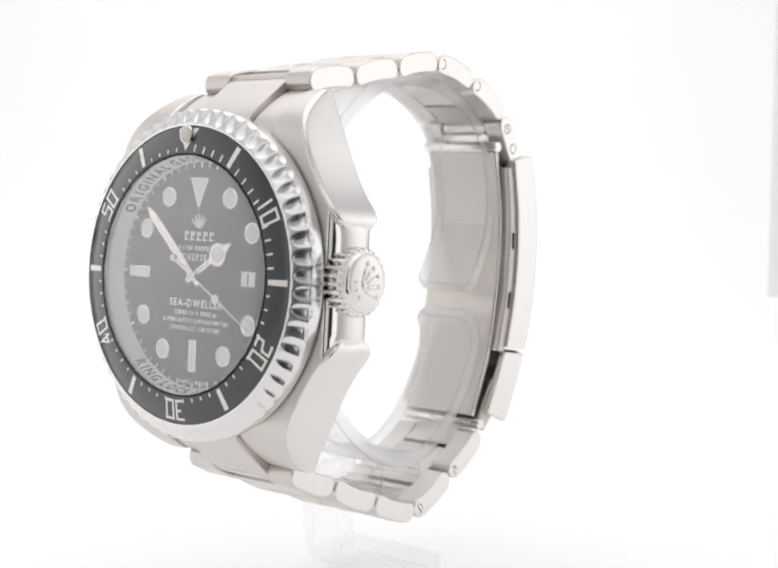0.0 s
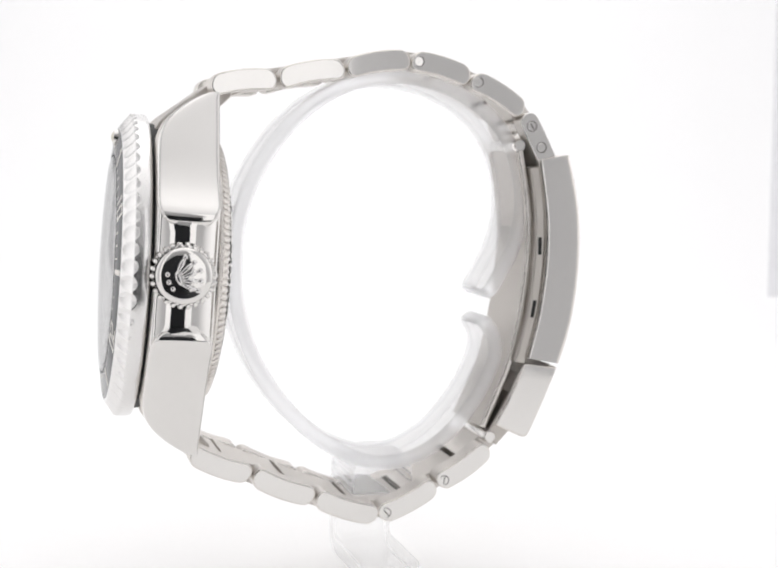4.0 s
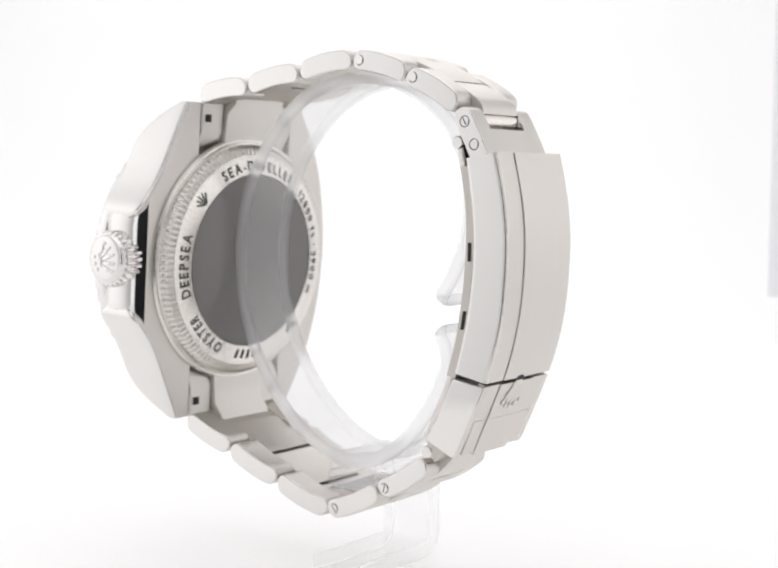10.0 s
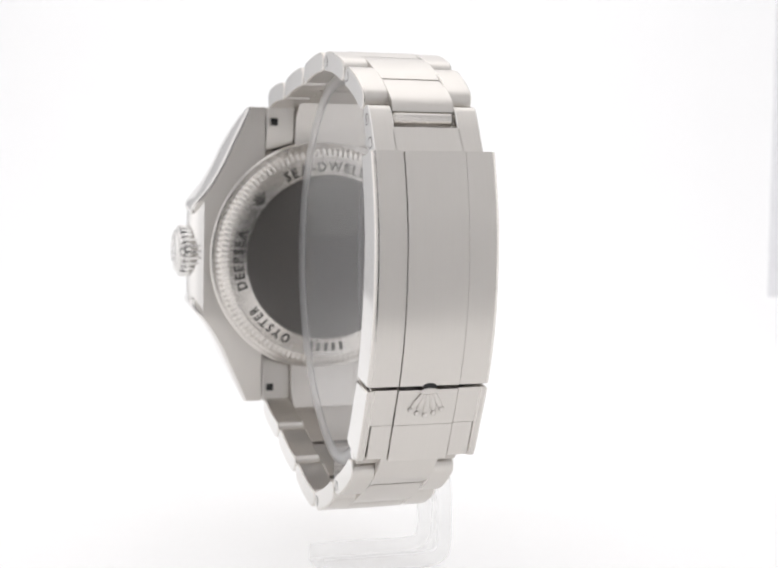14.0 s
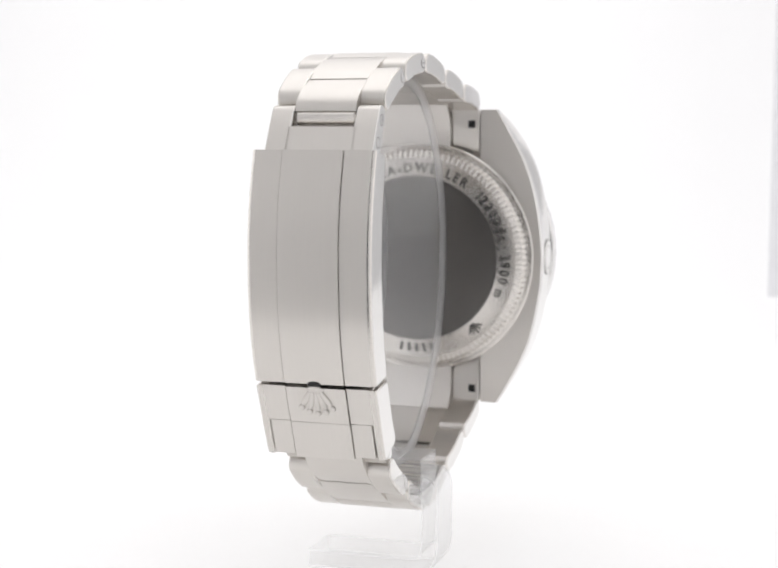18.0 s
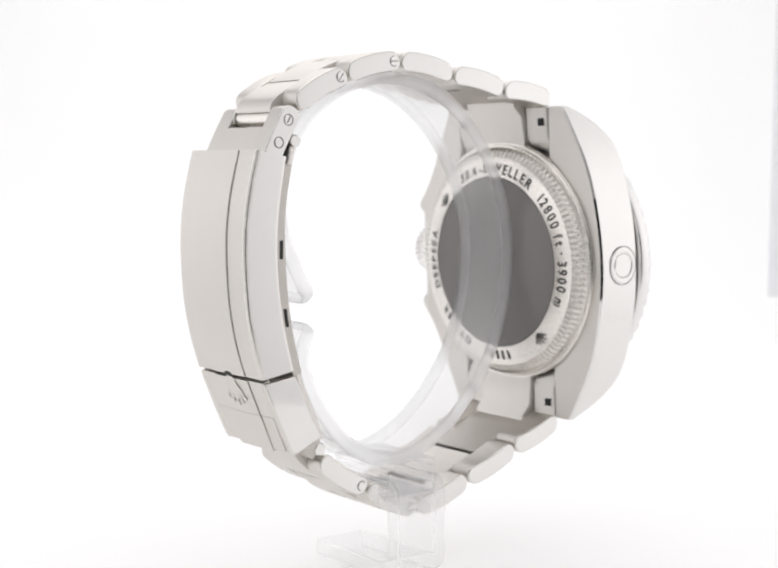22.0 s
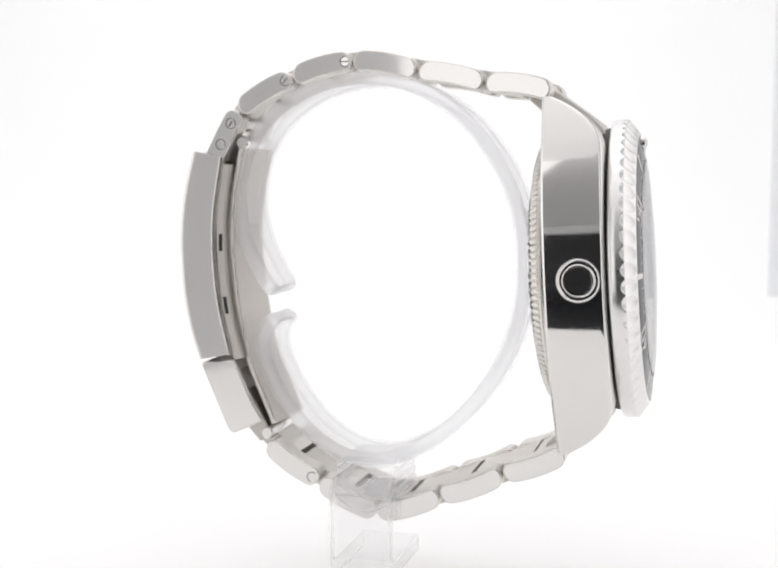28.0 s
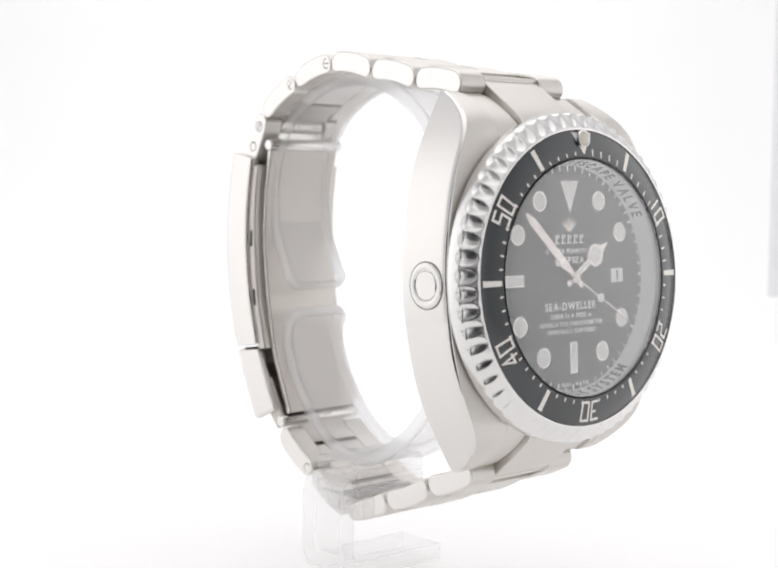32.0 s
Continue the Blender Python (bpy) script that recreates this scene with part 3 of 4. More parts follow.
def bezel():
    bm = bmesh.new()
    heights = [1.4 + 2.46 * k / 26 for k in range(27)]
    prof = [(19.35, 0.15), (21.3, 0.15), (21.65, 0.35), (21.75, 0.6)] + [(21.75, h) for h in heights] + [(19.62, 3.9), (19.42, 3.9), (19.35, 3.6)]
    n = 60

    def wave(i, a):
        # oval scoops through the sloping shoulder, closed at both ends
        r, h = prof[i]
        if not 4 <= i < 4 + len(heights):
            return 0.0
        x = (a * n / (2 * math.pi)) % 1.0 * 2 - 1
        top = 21.75 - max(0.0, h - 2.35) * 1.36
        along = (h - 2.82) / 1.02
        return top - 0.4 * max(0.0, 1 - (x / 0.93) ** 2 - along * along) - r
    lathe(bm, prof, 960, None, wave)
    bz = part("bezel", bm, BEZEL_STEEL, WATCH, "notched steel turning bezel", 40)
    bm = bmesh.new()
    lathe(bm, [(19.4, 3.2), (19.4, 3.72), (19.25, 3.87), (15.9, 4.42), (15.7, 4.3), (15.7, 3.2)], 192)
    part("bezel_insert", bm, CERAMIC, bz, "glossy black ceramic ring", 40)

    def at_angle(deg, lift=0.03):
        def place(a, b):
            r = 17.55 + b
            q = -(radians(deg)) - a / 17.55
            return C(r * math.sin(q), r * math.cos(q), 4.42 - (r - 15.9) * 0.163 + lift)
        return place
    # place(): a grows clockwise on the dial's face, b outwards
    digits = {"0": [[(0, 0), (1, 0), (1, 2), (0, 2), (0, 0)]], "1": [[(0.6, 0), (0.6, 2)]],
              "2": [[(0, 2), (1, 2), (1, 1.05), (0, 0.75), (0, 0), (1, 0)]], "3": [[(0, 2), (1, 2), (1, 0), (0, 0)], [(0.35, 1.08), (0.86, 1.08)]],
              "4": [[(0.7, 0), (0.7, 2), (0, 0.65), (1.05, 0.65)]], "5": [[(1, 2), (0, 2), (0, 1.15), (1, 1.15), (1, 0), (0, 0)]]}
    for num in (10, 20, 30, 40, 50):
        bm = bmesh.new()
        pl = at_angle(num * 6)
        for k, ch in enumerate(str(num)):
            for line in digits[ch]:
                stroke(bm, pl, [((x - 0.5) * 1.3 + (k - 0.5) * 1.95, (y - 1) * 1.2) for x, y in line], 0.33)
        part("numeral", bm, PLATINUM, bz, "silvery inlaid number", 0)
    for m in range(1, 60):
        bm = bmesh.new()
        if m % 10 == 5:
            quad_on(bm, at_angle(m * 6), [(-0.36, -1.4), (0.36, -1.4), (0.36, 1.45), (-0.36, 1.45)])
        elif m % 5:
            quad_on(bm, at_angle(m * 6), [(-0.13, -1.5), (0.13, -1.5), (0.13, -0.6 if m < 15 else -1.0), (-0.13, -0.6 if m < 15 else -1.0)])
        else:
            bm.free()
            continue
        part("minute_mark", bm, PLATINUM, bz, "", 0)
    bm = bmesh.new()
    pl = at_angle(0)
    quad_on(bm, pl, [(-1.75, 1.55), (1.75, 1.55), (0, -1.45)])
    part("zero_triangle", bm, PLATINUM, bz, "silvery inlaid triangle", 0)
    bm = bmesh.new()
    at = lambda r, a, n: C(r * math.sin(a), 18.2 + r * math.cos(a), 4.1 + n)
    lathe(bm, [(0.9, -0.3), (0.9, 0.3), (0.72, 0.5), (0.4, 0.68), (0.01, 0.75), (0.01, -0.3)], 32, at)
    pip = part("zero_pip", bm, [IVORY], bz, "round ivory luminous pip in a steel cup")
    bm = bmesh.new()
    lathe(bm, [(0.92, -0.3), (0.92, 0.38), (1.0, 0.44), (1.12, 0.4), (1.16, 0.2), (1.16, -0.3)], 32, at)
    part("pip_cup", bm, POLISHED, pip, "polished steel cup")


bezel()


def dial():
    D = 1.4
    bm = bmesh.new()
    lathe(bm, [(0.01, D), (15.4, D), (15.4, D - 0.4), (0.01, D - 0.4)], 128)
    di = part("dial", bm, DIAL_BLACK, WATCH, "black dial with luminous markers and white print")
    bm = bmesh.new()
    lathe(bm, [(14.85, D + 0.02), (14.88, D + 0.1), (15.55, 3.85), (15.7, 3.95), (15.75, 0.8), (14.85, 0.8)], 192)
    re = part("inner_ring", bm, SILVER_RING, WATCH, "silvered inner ring with dark lettering", 30)

    def ring(angle, flip):
        def place(a, b):
            n = 2.65 + (-b if flip else b)
            r = 14.88 + (n - D - 0.1) * 0.67 / (3.75 - D) - 0.04
            q = -radians(angle) + (a if flip else -a) / 15.2
            return C(r * math.sin(q), r * math.cos(q), n)
        return place
    bm = bmesh.new()
    text(bm, "ORIGINAL GAS ESCAPE VALVE", 1.35, ring(0, False), 1.0, 0.26, 31.0)
    part("ring_lettering", bm, ENGRAVED, re, "dark engraved lettering", 0)
    bm = bmesh.new()
    text(bm, "RING LOCK SYSTEM", 1.35, ring(181, True), 1.0, 0.26, 19.6)
    part("ring_lettering", bm, ENGRAVED, re, "dark engraved lettering", 0)

    # marks lie on the face: a to three o'clock, b to twelve
    def flat(x, v, lift=0.03, turn=0.0):
        c, s = math.cos(radians(turn)), math.sin(radians(turn))
        return lambda a, b: C(-(x + a * c + b * s), v + b * c - a * s, D + lift)

    def marker(shape, rim):
        bm = bmesh.new()
        lo = [bm.verts.new(p) for p in shape(0.0, rim)]
        hi = [bm.verts.new(p) for p in shape(0.28, rim)]
        hi2 = [bm.verts.new(p) for p in shape(0.28, rim - 0.17)]
        n = len(lo)
        for i in range(n):
            bm.faces.new((lo[i], lo[(i + 1) % n], hi[(i + 1) % n], hi[i]))
            bm.faces.new((hi[i], hi[(i + 1) % n], hi2[(i + 1) % n], hi2[i]))
        top = bm.faces.new(hi2)
        top.material_index = 1
        part("hour_marker", bm, [WHITE_GOLD, LUME], di, "", 0)

    def round_at(x, v):
        return lambda lift, grow: [flat(x, v, lift)((1.18 + grow) * math.sin(k * math.pi / 16), (1.18 + grow) * math.cos(k * math.pi / 16)) for k in range(32)]

    def box_at(x, v, w, h):
        return lambda lift, grow: [flat(x, v, lift)(a * (w / 2 + grow), b * (h / 2 + grow)) for a, b in ((-1, -1), (1, -1), (1, 1), (-1, 1))]
    for h in (1, 2, 4, 5, 7, 8, 10, 11):
        q = radians(30 * h)
        marker(round_at(11.75 * math.sin(q), 11.75 * math.cos(q)), 0.17)
    marker(box_at(0, -10.6, 1.15, 3.85), 0.17)
    marker(box_at(-11.3, 0, 3.85, 1.2), 0.17)
    marker(lambda lift, grow: [flat(0, 0, lift)(*p) for p in ((-1.6 - grow, 12.7 + grow * 0.6), (1.6 + grow, 12.7 + grow * 0.6), (0, 8.8 - grow * 1.6))], 0.17)
    bm = bmesh.new()
    quad_on(bm, flat(9.6, 0, 0.05), [(-1.25, -0.95), (1.25, -0.95), (1.25, 0.95), (-1.25, 0.95)])
    win = part("date_window", bm, WHITE_PRINT, di, "white date window", 0)
    bm = bmesh.new()
    text(bm, "1", 1.25, flat(9.6, 0, 0.09))
    part("date_figure", bm, DIAL_BLACK, win, "", 0)
    bm = bmesh.new()
    for m in range(60):
        q = 6 * m
        w = 0.1 if m % 5 else 0.16
        pl = flat(14.5 * math.sin(radians(q)), 14.5 * math.cos(radians(q)), 0.03, q)
        quad_on(bm, pl, [(-w, -0.35), (w, -0.35), (w, 0.35), (-w, 0.35)])
    part("minute_track", bm, WHITE_PRINT, di, "white minute track", 0)
    for words, v, h, wide in (("OYSTER PERPETUAL", 3.55, 0.58, 1.05), ("DEEPSEA", 2.35, 0.85, 1.05), ("SEA-DWELLER", -3.7, 0.95, 0.98),
                              ("12800 ft = 3900 m", -5.0, 0.62, 1.0), ("SUPERLATIVE CHRONOMETER", -6.05, 0.55, 0.98), ("OFFICIALLY CERTIFIED", -7.05, 0.55, 1.0)):
        bm = bmesh.new()
        text(bm, words, h, flat(0, v), wide, 0.14)
        part("dial_print", bm, WHITE_PRINT, di, "", 0)
    bm = bmesh.new()
    text(bm, "SWISS", 0.5, flat(-1.7, -14.1), 1.0, 0.2)
    text(bm, "MADE", 0.5, flat(1.7, -14.1), 1.0, 0.2)
    part("dial_print", bm, WHITE_PRINT, di, "", 0)
    for k in range(5):
        bm = bmesh.new()
        pl = flat((k - 2) * 1.2, 5.15)
        quad_on(bm, pl, [(-0.42, -0.6), (0.42, -0.6), (0.42, -0.42), (-0.42, -0.42)])
        quad_on(bm, pl, [(-0.3, -0.42), (-0.02, -0.42), (-0.02, 0.6), (-0.3, 0.6)])
        quad_on(bm, pl, [(0.14, 0.1), (0.42, 0.1), (0.42, 0.6), (0.14, 0.6)])
        part("printed_bar", bm, WHITE_PRINT, di, "white printed bars", 0)
    bm = bmesh.new()
    emblem(bm, lambda a, b, h: flat(0, 7.0, h)(a, b), 2.2, 0.14)
    part("dial_emblem", bm, WHITE_GOLD, di, "small applied emblem", 0)

    # hands
    def hand(name, turn, lift, outline, lume, label):
        bm = bmesh.new()
        bm.faces.new([bm.verts.new(flat(0, 0, lift, turn)(*p)) for p in outline])
        solid(bm, 0.16)
        hd = part(name, bm, WHITE_GOLD, WATCH, label, 0)
        for poly in lume:
            bm = bmesh.new()
            bm.faces.new([bm.verts.new(flat(0, 0, lift + 0.14, turn)(*p)) for p in poly])
            solid(bm, 0.05)
            part("lume", bm, LUME, hd, "", 0)
    disc = lambda cx, cy, r, k=20: [(cx + r * math.sin(2 * math.pi * i / k), cy + r * math.cos(2 * math.pi * i / k)) for i in range(k)]
    hour = [(-0.42, -1.6), (0.42, -1.6), (0.42, 3.85)] + [(1.55 * math.sin(radians(a)), 5.3 + 1.55 * math.cos(radians(a))) for a in range(160, 20, -14)] + \
           [(0.62, 6.75), (0, 8.4), (-0.62, 6.75)] + [(1.55 * math.sin(radians(a)), 5.3 + 1.55 * math.cos(radians(a))) for a in range(-20, -161, -14)] + [(-0.42, 3.85)]
    hand("hour_hand", 57.0, 0.55, hour, [disc(0, 5.3, 1.15), [(-0.3, 6.9), (0.3, 6.9), (0, 7.9)], [(-0.16, 0.9), (0.16, 0.9), (0.16, 3.6), (-0.16, 3.6)]], "white gold hour hand with a round luminous plot")
    minute = [(-0.32, -1.8), (0.32, -1.8), (0.42, 1), (0.62, 3.5), (0.62, 11.2), (0, 12.9), (-0.62, 11.2), (-0.62, 3.5), (-0.42, 1)]
    hand("minute_hand", 313.0, 0.85, minute, [[(-0.38, 3.6), (0.38, 3.6), (0.38, 11.0), (0, 12.1), (-0.38, 11.0)]], "white gold minute hand with luminous filling")
    sec = [(-0.2, -4.2), (0.2, -4.2), (0.1, 0), (0.07, 12.6), (-0.07, 12.6), (-0.1, 0)]
    hand("seconds_hand", 120.5, 1.15, sec, [], "thin white gold seconds hand")
    for nm, cy, r in (("seconds_plot", 5.6, 0.62), ("seconds_tail", -4.2, 0.5)):
        bm = bmesh.new()
        bm.faces.new([bm.verts.new(flat(0, 0, 1.2, 120.5)(*p)) for p in disc(0, cy, r)])
        solid(bm, 0.1)
        part(nm, bm, LUME, WATCH, "", 0)
    bm = bmesh.new()
    lathe(bm, [(0.01, D + 1.45), (0.5, D + 1.4), (0.75, D + 1.2), (0.75, D), (0.01, D)], 32)
    part("hand_hub", bm, WHITE_GOLD, WATCH, "polished hub cap")
    bm = bmesh.new()
    lathe(bm, [(15.56, 3.96), (15.56, 4.4), (15.6, 4.46), (15.65, 4.46), (15.69, 4.4), (15.69, 3.96)], 160)
    part("crystal_gasket", bm, DARK_GAP, WATCH, "thin dark gasket round the crystal")
    bm = bmesh.new()
    lathe(bm, [(0.01, 5.2), (5, 5.13), (10, 4.92), (14, 4.62), (15.3, 4.55), (15.52, 4.4), (15.52, 3.97), (15.2, 3.95), (14, 4.07), (10, 4.37), (5, 4.58), (0.01, 4.65)], 128)
    cr = part("crystal", bm, CRYSTAL, WATCH, "clear domed sapphire crystal", 50)
    cr.visible_shadow = False


dial()


# ---- bracelet ----
TOP = [(27.2, 11.9), (17.5, 13.1), (7.6, 14.9), (-2.2, 16.5), (-11.6, 14.1), (-20.2, 9.3), (-23.6, 2.6)]
LOW = [(30.2, -39.9), (21.1, -43.6), (11.75, -47.5), (2.0, -50.9), (-7.2, -46.7), (-15.6, -41.4), (-20.6, -33.6)]
MID_X = -0.85
SEAM_X = 4.3


def link_poly(a, b, gap=0.35, half=1.5, bow=0.5, sq=0.42, out=1):
    a, b = Vector(a), Vector(b)
    d = (b - a).normalized()
    nn = Vector((-d.y, d.x)) * out
    mid, L = (a + b) / 2, (b - a).length - gap
    pts, r = [], half * 0.92
    flat_run = L / 2 - r
    line = [(flat_run + r * math.cos(q), half * math.sin(q)) for q in [math.pi * (k / 10 - 0.5) for k in range(11)]]
    line += [(flat_run * (1 - 2 * k / 7), half) for k in range(1, 7)]
    line += [(-x, -y) for x, y in line]
    for u, w in line:
        p = mid + d * u + nn * (w + bow * (1 - (2 * u / L) ** 2) - bow * 0.55)
        pts.append((p.x, p.y))
    return pts


def bracelet(joints, widths, out, pins):
    core = 0.28
    for k, (a, b) in enumerate(zip(joints[:6], joints[1:6])):
        w0, w1 = widths[k], widths[k + 1]
        d = (Vector(b) - Vector(a))

        def taper(y, z, a=a, d=d, w0=w0, w1=w1):
            s = max(0, min(1, ((y - a[0]) * d.x + (z - a[1]) * d.y) / d.length_squared))
            return w0 + (w1 - w0) * s
        poly = link_poly(a, b, out=out)
        for side in (1, -1):
            bm = bmesh.new()
            x0, x1 = core - 0.014, 0.5
            w = (w0 + w1) / 2
            lo, hi = w * x0, w * x1
            slab(bm, poly, min(side * lo, side * hi), max(side * lo, side * hi), 0.22, mats=(0, 1, 2))
            for v in bm.verts:
                y, z = v.co.y * 1000, v.co.z * 1000 - LENS_HEIGHT
                v.co.x = v.co.x * taper(y, z) / w + MID_X * 0.001
            ob = part("outer_link", bm, [BRUSHED, POLISHED, BRUSHED_RING], WATCH, "brushed steel link with polished edge", 35)
            if k in pins:
                q = Vector(b).lerp(Vector(a), 0.87) if pins[k] else Vector(a).lerp(Vector(b), 0.87)
                nn = Vector((-d.y, d.x)).normalized() * out
                q = q - nn * 0.1
                hw = taper(q.x, q.y) * 0.5
                xs = MID_X + side * hw
                at = lambda r, an, n: P(xs + side * n, q.x + r * math.sin(an), q.y + r * math.cos(an))
                bm = bmesh.new()
                lathe(bm, [(0.01, 0.05), (0.6, 0.05), (0.68, -0.02), (0.68, -0.3), (0.01, -0.3)], 32, at)
                part("screw", bm, [POLISHED], ob)
                # grey ring and slot stand in for shade round and in the screw
                bm = bmesh.new()
                lathe(bm, [(0.68, 0.008), (0.79, 0.008), (0.79, -0.2), (0.68, -0.2)], 32, at)
                part("screw_recess", bm, [TITANIUM_AND_GROOVE], ob)
                if side == (1 if out > 0 else -1):
                    continue
                bm = bmesh.new()
                tilt = (0.5 if side > 0 else 1.3) + 0.9 * k
                c, sn = math.cos(tilt), math.sin(tilt)
                quad_on(bm, lambda a, b: P(xs + side * 0.06, q.x + a * c - b * sn, q.y + a * sn + b * c), [(-0.6, -0.08), (0.6, -0.08), (0.6, 0.08), (-0.6, 0.08)])
                solid(bm, 0.01)
                part("slot", bm, [TITANIUM_AND_GROOVE], ob, "", 0)
    j, b = Vector(joints[0]), Vector(joints[1])
    bm = bmesh.new()
    slab(bm, thick([tuple(j.lerp(b, f)) for f in (0.12, 0.2, 0.3, 0.52)], 1.05), MID_X - widths[0] * core, MID_X + widths[0] * core, 0.3, mats=(0, 0))
    part("centre_link", bm, BRUSHED, WATCH, "brushed steel centre link", 35)
    for k in range(1, len(joints) - 1):
        a, j, b = (Vector(joints[k + i]) for i in (-1, 0, 1))
        nn = Vector((-(b - a).y, (b - a).x)).normalized() * out
        # bent core link round the joint
        roll = out < 0 and k == len(joints) - 2
        e1, e2 = (0.06, 0.16) if roll else (0.2, 0.47)
        cl = smooth_line([tuple(j.lerp(a, 0.47)), tuple(j.lerp(a, 0.2) + nn * 0.16), tuple(j.lerp(b, e1) + nn * 0.16), tuple(j.lerp(b, e2))], 4)
        poly = thick(cl, 1.42 if out > 0 else 1.28, 1.28 if out > 0 else 1.42)
        bm = bmesh.new()
        w = widths[k]
        slab(bm, poly, MID_X - w * core, MID_X + w * core, 0.07, mats=(0, 0))
        part("centre_link", bm, BRUSHED, WATCH, "brushed steel centre link", 35)
        if roll:
            q = j.lerp(b, 0.3)
            at = lambda r, an, n: P(MID_X + n, q.x + r * math.sin(an), q.y + r * math.cos(an))
            bm = bmesh.new()
            hw = widths[k] * core - 0.12
            lathe(bm, [(0.01, -hw), (1.0, -hw), (1.18, -hw + 0.2), (1.18, hw - 0.2), (1.0, hw), (0.01, hw)], 28, at)
            part("hinge_roll", bm, BRUSHED_RING, WATCH, "shiny steel hinge roll", 40)


bracelet(TOP, [20.4, 19.4, 18.3, 17.2, 16.3, 15.7, 15.5], -1, {3: True, 4: True})
bracelet(LOW, [20.4, 19.4, 18.2, 17.0, 16.0, 15.4, 14.8], 1, {3: True, 4: True})


def end_link(top):
    fr = smooth_line([(16.6, -0.55), (18.4, -0.8), (19.9, -1.5), (21.25, -2.6), (22.5, -4.05), (23.6, -5.6), (24.6, -7.2), (25.1, -8.2)], 3) + [(24.9, -9.0), (24.0, -8.8), (20.4, -8.7), (16.6, -7.0)]
    to = lambda x, v, n: C(x, v * top, n)
    bm = bmesh.new()
    mid = smooth_line([(16.6, -0.12), (18.5, -0.3), (20.2, -0.9), (21.6, -1.95), (22.9, -3.35), (24.1, -4.85), (25.2, -6.25), (26.3, -7.6), (27.2, -9.1), (27.4, -10.3)], 3)
    slab(bm, mid + [(26.2, -11.4), (25.0, -11.2), (23.4, -9.6), (20.5, -9.3), (17.8, -9.0), (17.8, -6.5), (16.6, -6.5)], -5.55, 5.55, 0.18, to=to, mats=(0, 0))
    el = part("end_link", bm, BRUSHED, WATCH, "curved steel end link between the lugs", 40)
    for s in (1, -1):
        bm = bmesh.new()
        slab(bm, fr, min(s * 5.66, s * 10.42), max(s * 5.66, s * 10.42), 0.3, to=to, mats=(0, 0))
        part("end_link_shoulder", bm, BRUSHED, el, "", 40)
    # dark blocks stand in for the shade inside the holes
    for s in (1, -1):
        bm = bmesh.new()
        bmesh.ops.create_cube(bm, size=1)
        for v in bm.verts:
            v.co = C(s * 9.15 + v.co.x * 1.1, top * (22.6 + v.co.y * 1.2), -8.75 + v.co.z * 0.5)
        part("bar_hole", bm, DARK_GAP, el, "dark square hole", 0)


end_link(1)
end_link(-1)


